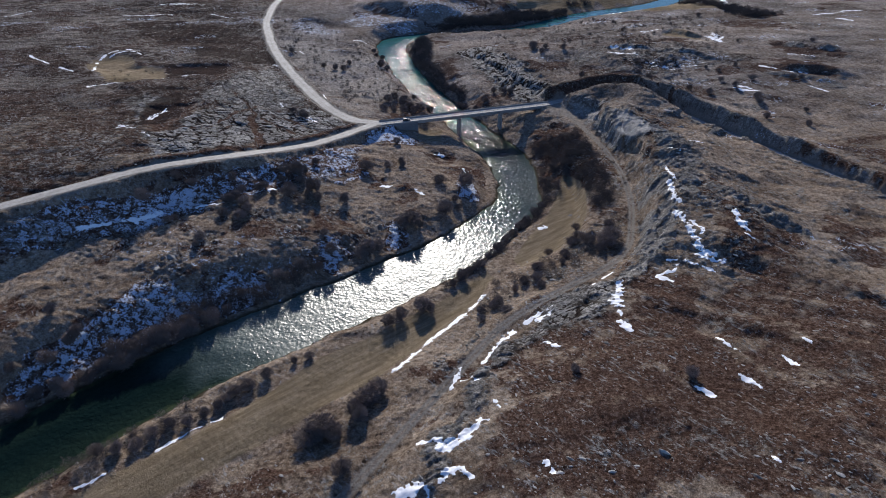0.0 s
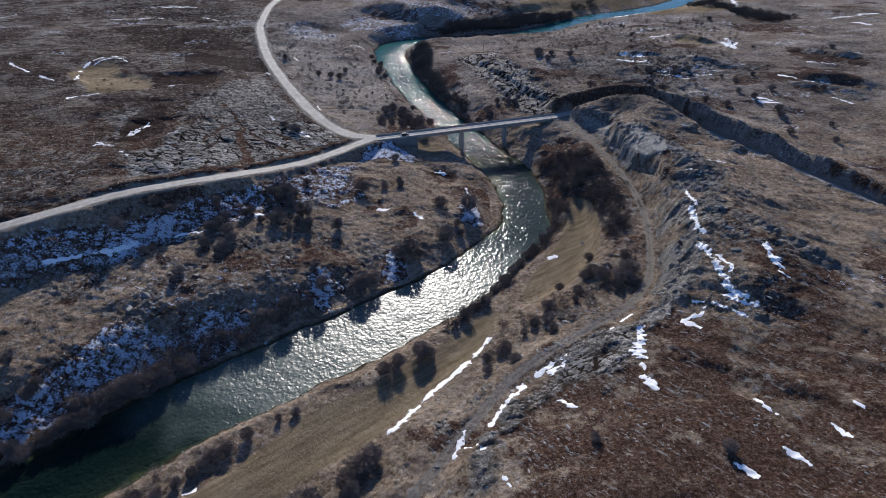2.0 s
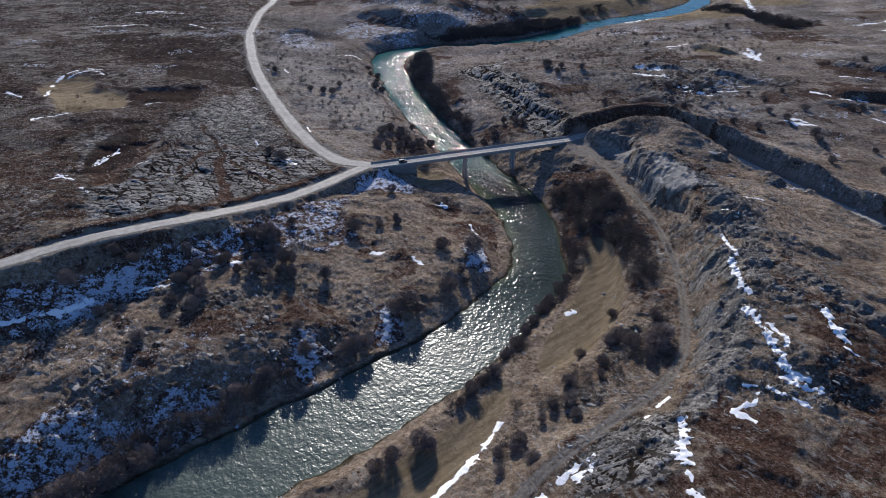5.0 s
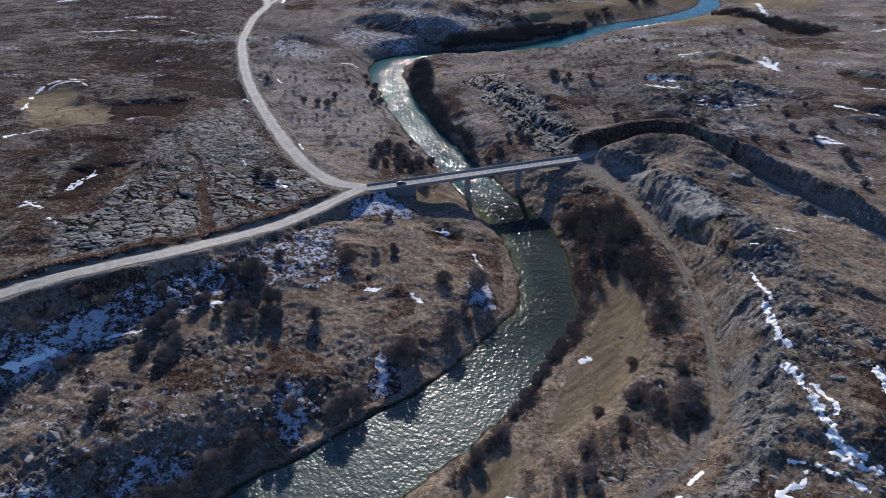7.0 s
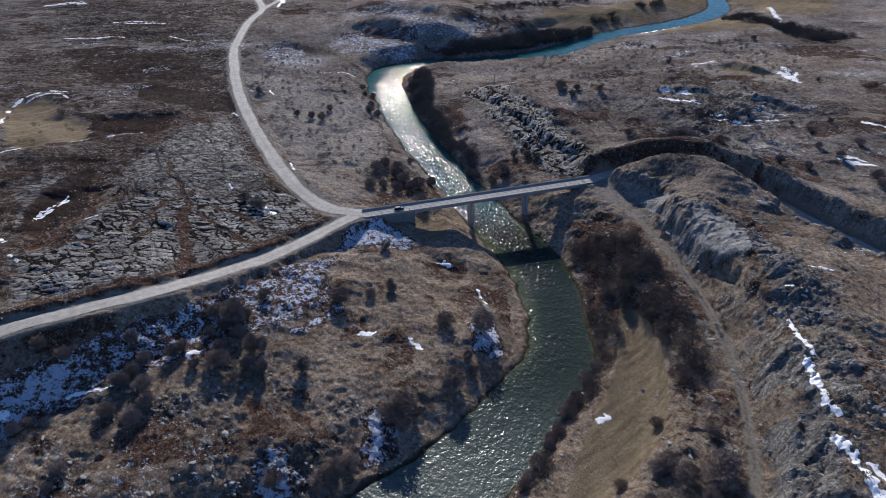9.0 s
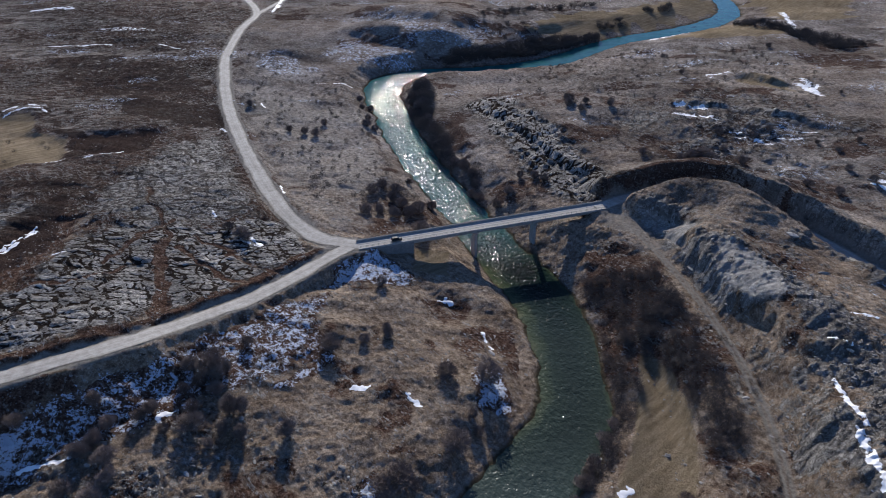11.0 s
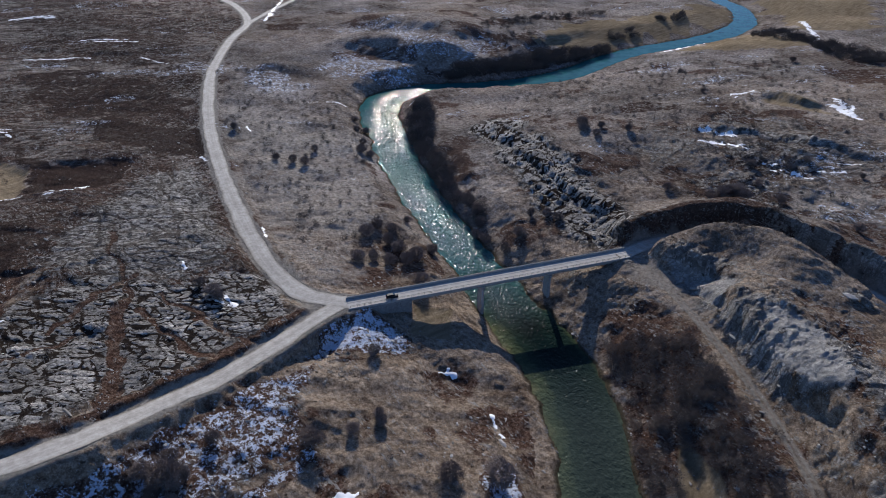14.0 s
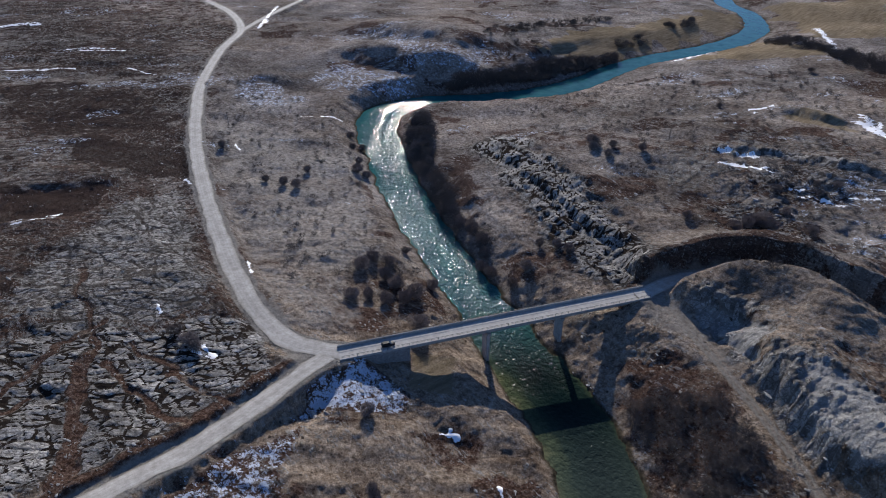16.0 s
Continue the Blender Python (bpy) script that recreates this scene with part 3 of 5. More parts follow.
SNOWY_SLOPES = [
    (0.8, [(-51, 358), (-44, 374), (-34, 381), (-15, 374), (-17, 366), (-29, 363), (-42, 360)]),
    (0.5, [(-91, 721), (-68, 719), (-43, 702), (-26, 691), (-26, 679), (-57, 660), (-79, 666), (-98, 692)]),
    (0.45, [(-76, 811), (-52, 780), (-23, 743), (3, 733), (38, 763), (44, 738), (25, 701), (-2, 698), (-24, 705), (-53, 730)]),
    (0.5, [(-148, 666), (-132, 677), (-114, 671), (-101, 637), (-116, 624), (-140, 640)]),
    (0.5, [(-141, 653), (-118, 671), (-99, 634), (-111, 621)]),
    (0.45, [(173, 492), (193, 486), (180, 463), (170, 474)]),
]
SNOWY_SLOPES += [
    (0.7, [(6, 317), (18, 318), (19, 301), (8, 301)]),
    (0.55, [(-178, 230), (-158, 249), (-125, 273), (-78, 317), (-47, 358), (-43, 319), (-90, 280), (-130, 245), (-173, 219)]),
    (0.3, [(-139, 234), (-118, 246), (-94, 247), (-67, 255), (-47, 236), (-63, 224), (-92, 217), (-130, 219)]),
]
HOLLOWS = [
    (3.0, [(-152, 326), (-170, 358), (-172, 380), (-164, 392), (-150, 388), (-142, 360), (-144, 330)]),
    (2.5, [(-207, 489), (-179, 497), (-160, 505), (-158, 480), (-164, 463), (-190, 458)]),
    (3.0, [(-257, 478), (-269, 512), (-261, 529), (-248, 533), (-232, 504), (-206, 486), (-194, 455), (-214, 439), (-235, 446)]),
]
SNOW_RIDGE = [
    (0.8, [(107.3, 290.3), (105.4, 274.6)]),
    (1.0, [(103.0, 271.4), (100.7, 261.3), (99.5, 253.2), (100.4, 248.6)]),
    (1.2, [(96.3, 240.8), (97.4, 236.0), (98.2, 228.5), (97.3, 221.1), (98.7, 213.0), (100.7, 209.1)]),
    (0.9, [(99.9, 233.1), (101.9, 224.1), (99.7, 220.5)]),
    (1.2, [(96.4, 211.2), (99.1, 207.1), (103.2, 205.5)]),
    (1.6, [(117.8, 235.2), (116.9, 228.0), (117.6, 221.8)]),
    (0.9, [(117.0, 217.8), (118.2, 215.7)]),
    (0.7, [(84.9, 210.2), (89.7, 208.5), (96.0, 203.2), (98.5, 200.1)]),
    (0.9, [(87.6, 206.9), (85.7, 203.7), (79.4, 202.3), (82.9, 197.3)]),
    (1.7, [(64.9, 200.3), (62.7, 190.8), (60.3, 185.8)]),
    (0.8, [(60.2, 185.4), (60.8, 179.4)]),
    (0.6, [(60.4, 173.1), (61.8, 171.0)]),
]
SNOW_RIDGE += [
    (0.5, [(61.6, 210.2), (65.0, 212.5)]),
    (0.5, [(55.0, 204.0), (57.1, 205.4)]),
    (0.5, [(44.6, 196.8), (47.5, 197.9)]),
]
SNOW_RIM = [
    (1.1, [(-14.0, 170.5), (-5.4, 183.8)]),
    (0.9, [(-2.6, 187.0), (4.4, 194.6), (10.5, 203.2), (15.5, 213.1)]),
    (1.1, [(34.4, 185.9), (38.8, 189.3)]),
    (1.9, [(-10.0, 111.2), (-2.1, 114.3), (1.9, 116.5)]),
    (1.9, [(0.6, 125.9), (5.6, 129.2), (10.2, 132.7)]),
    (0.9, [(4.6, 117.0), (6.7, 114.4)]),
    (0.8, [(15.4, 140.1), (16.5, 137.9)]),
    (0.7, [(5.7, 162.1), (2.9, 154.6)]),
    (0.7, [(6.4, 156.1), (10.2, 153.5)]),
    (0.9, [(13.7, 164.5), (17.8, 170.9)]),
    (0.9, [(19.4, 174.1), (23.7, 179.5)]),
    (0.9, [(30.3, 186.2), (38.0, 191.6)]),
    (0.9, [(34.5, 170.6), (37.2, 166.8)]),
    (1.0, [(-6.6, 129.3), (-1.9, 129.0)]),
    (0.8, [(26.3, 115.6), (28.2, 112.7)]),
]
SNOW_HILL = [
    (0.8, [(87.6, 162.2), (89.4, 157.8)]),
    (0.9, [(86.8, 144.1), (89.5, 140.0)]),
    (0.7, [(111.5, 158.2), (112.7, 154.0)]),
    (0.7, [(102.0, 151.2), (103.5, 147.4)]),
    (1.8, [(73.0, 138.7), (75.5, 135.9)]),
    (0.6, [(80.9, 112.0), (81.8, 110.3)]),
    (1.2, [(59.7, 175.0), (61.2, 172.1)]),
    (1.3, [(-30.5, 306.1), (-27.3, 306.2)]),
    (0.9, [(-13.8, 304.0), (-10.4, 300.8)]),
    (0.8, [(11.6, 339.6), (14.2, 331.8)]),
    (0.7, [(-6.1, 359.6), (-0.8, 358.9)]),
    (1.2, [(-133.5, 251.1), (-127.0, 256.9)]),
    (0.9, [(-152.6, 239.6), (-142.7, 244.9), (-133.8, 251.7)]),
    (1.0, [(-82.9, 287.7), (-77.1, 293.0)]),
    (0.7, [(-111.5, 267.1), (-102.8, 270.6)]),
]
SNOW_FAR = [
    (1.0, [(-258.0, 481.5), (-268.0, 512.5), (-263.9, 535.2), (-248.2, 541.8)]),
    (1.2, [(-232.5, 418.4), (-226.2, 427.5), (-217.1, 433.2)]),
    (2.0, [(-404.0, 824.6), (-372.8, 826.8)]),
    (1.4, [(-294.6, 743.1), (-264.8, 744.1)]),
    (1.0, [(-313.3, 698.2), (-295.9, 695.3)]),
    (1.0, [(-167.8, 361.0), (-165.7, 375.6)]),
    (1.4, [(175.5, 592.0), (187.8, 594.8)]),
    (2.3, [(226.7, 566.2), (225.7, 542.9)]),
    (1.4, [(130.5, 509.5), (143.7, 501.2)]),
    (1.4, [(191.1, 421.8), (196.6, 418.4)]),
    (1.4, [(193.0, 414.8), (199.3, 410.9)]),
    (2.6, [(192.2, 769.4), (250.4, 818.2)]),
    (2.6, [(232.6, 572.4), (226.7, 545.8)]),
    (2.0, [(134.7, 523.8), (143.7, 514.6)]),
    (2.6, [(331.0, 826.9), (310.6, 754.5)]),
]
SNOW_PLATEAU = [
    (1.6, [(-302.9, 750.1), (-271.6, 748.7)]),
    (1.4, [(-319.6, 695.5), (-283.0, 700.2)]),
    (2.6, [(-405.2, 826.3), (-377.1, 830.3)]),
    (2.0, [(-178.8, 919.3), (-175.5, 848.7)]),
    (0.9, [(-236.0, 698.2), (-214.6, 685.2)]),
    (0.9, [(-92.3, 615.4), (-73.0, 618.3)]),
    (1.2, [(150.0, 483.9), (154.0, 481.4)]),
    (1.2, [(160.6, 473.5), (164.6, 468.9)]),
    (1.0, [(172.6, 474.3), (180.9, 472.2)]),
    (0.9, [(128.4, 319.2), (132.9, 317.7)]),
    (1.0, [(113.5, 304.9), (116.2, 302.3)]),
    (0.7, [(-83.5, 380.9), (-78.4, 378.5)]),
    (1.0, [(-3.5, 360.2), (-0.8, 358.5)]),
    (0.7, [(-175.5, 340.8), (-166.2, 334.2)]),
    (0.7, [(-169.2, 364.1), (-166.6, 378.8)]),
]
SNOW_SPOTS = [
    (0.7, [(-105.0, 121.5), (-96.0, 128.0)]),
    (0.7, [(-86.0, 137.0), (-78.0, 145.0), (-70.5, 150.5)]),
    (0.5, [(-84.2, 444.0), (-77.4, 427.7), (-71.1, 415.6), (-65.8, 406.6)]),
    (0.9, [(-207.3, 445.5), (-198.8, 448.8), (-192.2, 451.9)]),
    (0.7, [(-185.9, 456.6), (-173.9, 457.1)]),
    (0.6, [(-173.9, 465.5), (-169.3, 470.1)]),
    (0.9, [(-55.9, 420.8), (-53.4, 417.3)]),
    (0.8, [(-102.4, 401.5), (-100.7, 398.7)]),
    (0.9, [(-82.3, 383.1), (-77.5, 379.3)]),
    (0.6, [(-132.1, 513.1), (-128.1, 507.6)]),
    (0.6, [(-143.7, 353.3), (-140.6, 353.2)]),
    (0.5, [(-121.8, 562.7), (-117.7, 555.8)]),
    # this patch stands for a white rock at the edge of the bank meadow
    (1.0, [(46.1, 270.3), (48.1, 271.4)]),
    (0.9, [(-176.1, 338.4), (-172.3, 340.0)]),
    (0.9, [(-153.8, 319.1), (-150.9, 317.4)]),
    (1.2, [(-320.9, 516.2), (-295.8, 490.3)]),
    (0.9, [(-264.0, 520.0), (-259.0, 533.0), (-249.0, 537.0), (-238.0, 527.0)]),
    (0.7, [(-228.0, 437.0), (-219.0, 442.0), (-211.0, 446.0)]),
    (0.6, [(-180.0, 453.5), (-168.0, 461.0)]),
    (1.0, [(-281.3, 481.7), (-271.0, 476.7)]),
    (1.2, [(-444.8, 696.9), (-433.0, 713.2)]),
]
SLABS = [
    (1.0, [(96, 362), (104, 368), (110, 361), (114, 350), (111, 332), (104, 325), (97, 333), (94, 348)]),
    (0.8, [(81, 403), (94, 402), (102, 387), (94, 375), (84, 391)]),
]
RUBBLE = [
    [(86, 392), (112, 384), (142, 300), (134, 240), (108, 196), (74, 204), (84, 244), (92, 300)],
    [(58, 262), (84, 262), (82, 240), (66, 220), (40, 202), (20, 180), (0, 150), (-20, 140), (10, 190), (36, 224)],
    [(-175, 225), (-120, 268), (-60, 300), (-20, 268), (-60, 236), (-110, 190)],
    [(96, 540), (190, 560), (235, 500), (200, 440), (130, 450)],
    [(52, 410), (75, 400), (70, 372), (52, 384)],
]
FURROWS = [
    (2.2, [(-113, 374), (-108, 358), (-100, 333), (-97, 317)]),
    (1.4, [(-106, 372), (-90, 357), (-74, 346), (-63, 341)]),
    (1.2, [(-140, 327), (-128, 336), (-118, 354)]),
    (1.4, [(-114, 371), (-105, 349), (-96, 327)]),
    (1.3, [(-126, 353), (-121, 379), (-114, 394)]),
    (1.3, [(-96, 324), (-106, 357), (-115, 381), (-139, 422)]),
    (1.2, [(-105, 384), (-80, 363), (-64, 358)]),
]
DENSE = [
    (1.0, [(-204, 484), (-189, 492), (-170, 501), (-162, 496), (-155, 476), (-166, 462), (-193, 457)]),
    (0.9, [(-216, 555), (-202, 572), (-165, 558), (-140, 552), (-128, 518), (-151, 515), (-176, 521), (-198, 532)]),
    (0.85, [(-251, 545), (-234, 526), (-219, 496), (-205, 486), (-195, 457), (-183, 464), (-190, 488), (-217, 505), (-236, 536)]),
    (1.0, [(-180, 392), (-169, 408), (-158, 387), (-150, 358), (-156, 342), (-168, 344), (-177, 370)]),
    (0.62, [(-304, 656), (-257, 665), (-187, 632), (-160, 575), (-221, 560), (-255, 575)]),
    (0.5, [(-219, 420), (-193, 431), (-160, 420), (-147, 396), (-173, 408), (-185, 390), (-198, 384)]),
]
DRY = [
    (0.9, [(-148, 615), (-93, 585), (-59, 572), (-42, 508), (-30, 454), (-41, 436), (-83, 440), (-105, 490), (-132, 551)]),
    (0.7, [(-83, 440), (-41, 436), (-30, 420), (-38, 396), (-55, 396), (-70, 418)]),
]
GRAVEL = [
    (0.75, [(-72, 425), (-61, 404), (-51, 392), (-39, 386), (-42, 379), (-52, 376), (-57, 378), (-54, 392), (-65, 404)]),
    (0.5, [(66, 412), (75, 417), (81, 405), (85, 396), (88, 383), (90, 374), (87, 374), (83, 387), (74, 395), (68, 401)]),
]
# the last one stands for a small dark object lying in the bank meadow
OUTCROPS = [
    (112, 266, 3.5), (109, 248, 3.5), (107, 234, 3.5), (84, 397, 4.0), (89, 391, 3.5), (62, 284, 2.4),
]
SCARPS = [
    (3.2, [(185, 585), (194, 584), (205, 570), (223, 569)]),
    (2.8, [(125, 528), (146, 518), (163, 514)]),
    (2.2, [(166, 518), (179, 501), (195, 487), (215, 481)]),
    (4.2, [(231, 461), (242, 453), (258, 450), (267, 435)]),
    (2.6, [(255, 535), (270, 525), (286, 510), (303, 499)]),
    (2.2, [(225, 446), (238, 438), (250, 428), (257, 418)]),
    (2.4, [(149, 343), (166, 354), (163, 320)]),
    (1.8, [(135, 374), (155, 377), (163, 361)]),
    (2.0, [(115, 263), (124, 250), (132, 233), (144, 223)]),
]
SNOW_SCARPS = [
    (1.6, [(225.9, 553.6), (234.5, 564.5)]),
    (0.9, [(175.3, 586.5), (192.0, 599.0)]),
    (1.3, [(131.5, 509.3), (144.8, 498.0)]),
    (0.9, [(182.3, 480.9), (191.1, 478.7)]),
    (1.1, [(225.1, 462.7), (230.2, 456.8)]),
    (1.2, [(233.5, 450.3), (246.6, 446.6)]),
    (1.1, [(194.3, 422.6), (199.3, 415.8)]),
    (1.4, [(190.6, 416.3), (199.1, 410.8)]),
    (1.0, [(273.2, 530.8), (277.0, 522.3)]),
    (0.9, [(261.3, 496.5), (275.3, 488.8)]),
    (1.0, [(239.0, 419.1), (244.2, 410.5)]),
    (2.2, [(376.0, 681.9), (421.2, 698.5)]),
    (1.8, [(378.5, 656.7), (384.2, 638.8)]),
    (0.8, [(146.7, 479.1), (154.4, 477.2)]),
]
# shrubs and small trees: place and height
MEADOW_SHRUBS = [
    (12, 314, 7.5), (-2, 314, 5.0), (1, 287, 6.0), (6, 298, 3.0), (8, 293, 2.6), (-41, 323, 5.0), (-30, 328, 3.6),
    (-22, 332, 3.6), (-19, 270, 6.0), (-15, 273, 7.0), (-11, 272, 4.0), (-53, 255, 3.0), (-27, 362, 4.0),
]
SLOPE_SHRUBS = [
    (-96, 282, 5.0), (-76, 291, 4.2), (-89, 265, 4.5), (-100, 272, 4.0), (-97, 276, 4.0), (-99, 261, 4.0),
    (-68, 279, 3.4), (-124, 278, 5.0), (-121, 253, 4.0), (-119, 256, 3.0), (-117, 277, 4.0), (-89, 286, 4.0),
    (-101, 287, 5.0), (-92, 271, 5.0), (-91, 259, 5.0), (-74, 284, 5.5), (-75, 305, 7.0), (-134, 262, 6.0), (-103, 241, 4.0),
    (-81, 282, 3.2), (-71, 298, 4.5), (-103, 235, 3.0), (-81, 306, 5.0), (-76, 312, 4.5), (-74, 308, 4.5),
    (-77, 301, 4.0), (-67, 319, 3.4), (-80, 297, 4.0), (-87, 289, 4.0), (-98, 277, 4.0), (-98, 272, 4.0),
]
TALL_TREES = [
    (-65, 291, 9.0), (-60, 283, 8.0), (-48, 286, 7.5), (-62, 292, 8.0), (-73, 305, 7.5), (-70, 306, 7.0),
    (-72, 303, 8.0), (-65, 283, 7.0), (-48, 287, 6.0), (-23, 334, 6.0),
]
BANK_SHRUBS = [
    (-33, 250, 7.0), (-36, 247, 6.0), (-29, 253, 5.0), (-49, 245, 5.0), (-53, 236, 4.0), (-60, 233, 5.0), (-68, 226, 4.0),
    (-100, 190, 8.0), (-109, 183, 7.5), (-116, 180, 6.0), (-131, 181, 4.5), (-95, 194, 7.0), (-89, 201, 6.0), (-104, 188, 8.0),
    (-135, 172, 5.0), (-129, 164, 5.0), (-134, 160, 5.0), (-118, 174, 5.0), (-121, 169, 5.0), (-98, 192, 6.0),
    (-96, 197, 6.0), (-111, 181, 6.0), (-136, 153, 5.0), (-126, 163, 5.0), (-80, 215, 4.0), (-113, 176, 7.0),
    (-144, 166, 4.0), (-84, 207, 4.0), (-130, 184, 4.5), (-141, 190, 4.5),
]
NEAR_SHRUBS = [
    (-37, 142, 7.0), (-40, 139, 6.5), (-33, 140, 5.0), (-27, 147, 6.0), (-24, 152, 6.0), (-21, 156, 5.5),
    (-25, 144, 5.0), (-28, 123, 4.5), (72, 144, 3.6), (40, 151, 2.6), (-60, 169, 4.0), (-47, 178, 3.0),
    (-52, 176, 2.6), (-20, 196, 4.5), (-16, 200, 5.0), (-8, 205, 6.0), (-5, 205, 4.0), (8, 228, 5.0),
    (-65, 164, 3.6), (-69, 162, 3.6), (-71, 159, 3.2), (-73, 156, 3.0), (-80, 148, 3.4), (-85, 147, 4.0),
    (-89, 142, 4.0), (-92, 138, 4.0), (-97, 136, 4.0), (-104, 137, 4.0), (-76, 152, 3.4),
]
FAR_SHRUBS = [
    (-127, 557, 4.5), (-51, 541, 5.0), (-53, 580, 4.0), (-94, 518, 4.0), (-85, 517, 4.5), (-78, 514, 5.0),
    (-76, 533, 4.0), (74, 546, 6.0), (79, 531, 4.0), (96, 531, 4.5), (125, 456, 6.0), (119, 454, 6.0),
    (128, 451, 5.0), (114, 453, 4.5), (99, 466, 4.0), (-38, 444, 5.5), (-39, 421, 5.5), (-28, 438, 6.0),
    (-19, 421, 6.0), (-15, 425, 6.5), (-13, 404, 6.0), (-34, 450, 5.0), (-26, 420, 5.5), (-33, 423, 5.0), (-9, 436, 5.0), (-23, 431, 5.0), (-86, 384, 4.5), (-83, 381, 4.0), (-92, 388, 4.0),
    (-27, 448, 4.0), (-21, 462, 3.0),
]
UPSTREAM_SHRUBS = [
    (-23, 607, 6.0), (-24, 593, 7.0), (-20, 574, 7.0), (-23, 566, 6.0), (-17, 580, 5.0), (-13, 553, 5.0),
    (-11, 535, 5.0), (-9, 524, 5.0), (-6, 516, 5.0), (-1, 500, 5.0), (3, 488, 6.0), (8, 480, 7.0),
    (12, 470, 6.0), (13, 462, 6.0), (11, 454, 5.0), (15, 448, 5.0), (23, 438, 4.0), (-62, 597, 4.0),
    (-58, 576, 4.0), (-52, 556, 4.0), (-46, 540, 4.0), (43, 456, 5.0), (47, 451, 4.0), (36, 458, 4.0),
    (29, 444, 4.0),
]
HILL_SHRUBS = [
    (168, 669, 3.0), (160, 601, 3.0), (258, 689, 4.0), (161, 484, 3.5), (160, 478, 3.0), (169, 482, 3.5),
    (142, 481, 4.0), (139, 463, 3.5), (123, 456, 5.0), (129, 460, 4.5), (141, 445, 4.5), (160, 418, 3.5),
    (171, 412, 4.0), (192, 455, 3.0), (185, 432, 3.5), (190, 420, 4.0), (207, 435, 3.5), (196, 399, 5.0),
    (194, 391, 4.5), (187, 364, 4.0), (241, 547, 2.5), (295, 534, 3.5), (234, 435, 4.0), (239, 434, 3.5),
    (218, 380, 3.0), (207, 354, 4.0), (187, 466, 2.5), (206, 463, 3.0), (73, 541, 5.0), (83, 539, 4.0),
]
TRACK_SHRUBS = [
    (59, 247, 5.0), (56, 246, 4.5), (62, 241, 5.0), (69, 239, 6.0), (72, 243, 6.0), (65, 233, 5.0),
    (51, 235, 3.5), (49, 228, 3.0), (39, 227, 4.0), (37, 216, 4.0), (32, 215, 3.5), (38, 210, 3.0),
    (21, 202, 4.0), (19, 200, 3.5), (23, 194, 3.0), (14, 199, 3.0), (14, 191, 2.5), (28, 210, 3.0),
    (46, 244, 3.0), (74, 256, 4.5), (62, 267, 3.5),
]
RIGHT_BANK_SHRUBS = [
    (7, 226, 3.6), (11, 233, 4.0), (16, 237, 4.0), (20, 247, 4.0), (25, 255, 4.0), (29, 262, 4.0),
    (33, 268, 4.0), (37, 276, 4.0), (41, 283, 4.0), (46, 292, 4.0), (4, 222, 3.5), (13, 234, 3.0),
    (22, 250, 3.5), (30, 265, 3.5), (39, 280, 3.5), (50, 298, 3.5),
]
# thickets: how dense, shrub height, outline
THICKETS = [
    (0.15, 4.4, [(54, 374), (81, 364), (83, 343), (84, 298), (81, 278), (72, 277), (72, 304), (71, 320), (62, 331), (53, 353)]),
    (0.10, 3.6, [(54, 345), (62, 338), (61, 309), (49, 284), (35, 269), (26, 251), (16, 245), (13, 245), (28, 270), (42, 290), (52, 313)]),
    (0.09, 3.6, [(56, 340), (67, 335), (57, 308), (47, 281), (31, 256), (19, 238), (2, 220), (-4, 217), (13, 242), (33, 273), (49, 304)]),
]
THICKETS += [
    (0.045, 3.2, [(21, 221), (43, 236), (59, 238), (81, 269), (74, 235), (56, 219), (39, 211), (25, 200), (15, 184), (14, 200)]),
    (0.13, 6.5, [(-27, 619), (-15, 622), (-11, 596), (-12, 547), (-1, 520), (4, 485), (0, 480), (-10, 514), (-20, 540), (-27, 587)]),
    (0.06, 4.5, [(7, 478), (17, 478), (18, 452), (8, 454)]),
    (0.05, 3.5, [(30, 439), (48, 452), (50, 435), (34, 431)]),
    (0.09, 5.0, [(-52, 231), (-64, 220), (-88, 200), (-113, 176), (-138, 149), (-143, 153), (-119, 182), (-95, 207), (-70, 227), (-56, 235)]),
    (0.07, 3.6, [(-125, 132), (-102, 144), (-78, 161), (-73, 155), (-93, 136), (-112, 119), (-122, 122)]),
]
HEDGES = [
    (0.11, 7.0, [(-8, 690), (35, 708), (73, 742), (139, 776), (137, 762), (86, 722), (41, 695), (0, 684)]),
    (0.06, 5.5, [(276, 811), (300, 822), (308, 766), (330, 726), (345, 690), (309, 679), (292, 691), (294, 749)]),
    (0.06, 5.0, [(143, 803), (170, 823), (176, 807), (147, 792)]),
    (0.06, 5.0, [(201, 862), (238, 884), (234, 862), (203, 845)]),
    (0.03, 4.5, [(60, 800), (95, 838), (160, 880), (150, 895), (85, 860), (50, 820)]),
    (0.04, 3.5, [(143, 750), (205, 783), (284, 836), (286, 842), (204, 790), (140, 756)]),
    (0.006, 4.0, [(22, 833), (60, 800), (76, 766), (44, 719), (28, 745)]),
    (0.010, 4.0, [(80, 401), (135, 437), (148, 415), (161, 367), (158, 370), (139, 406), (111, 409), (83, 389)]),
]
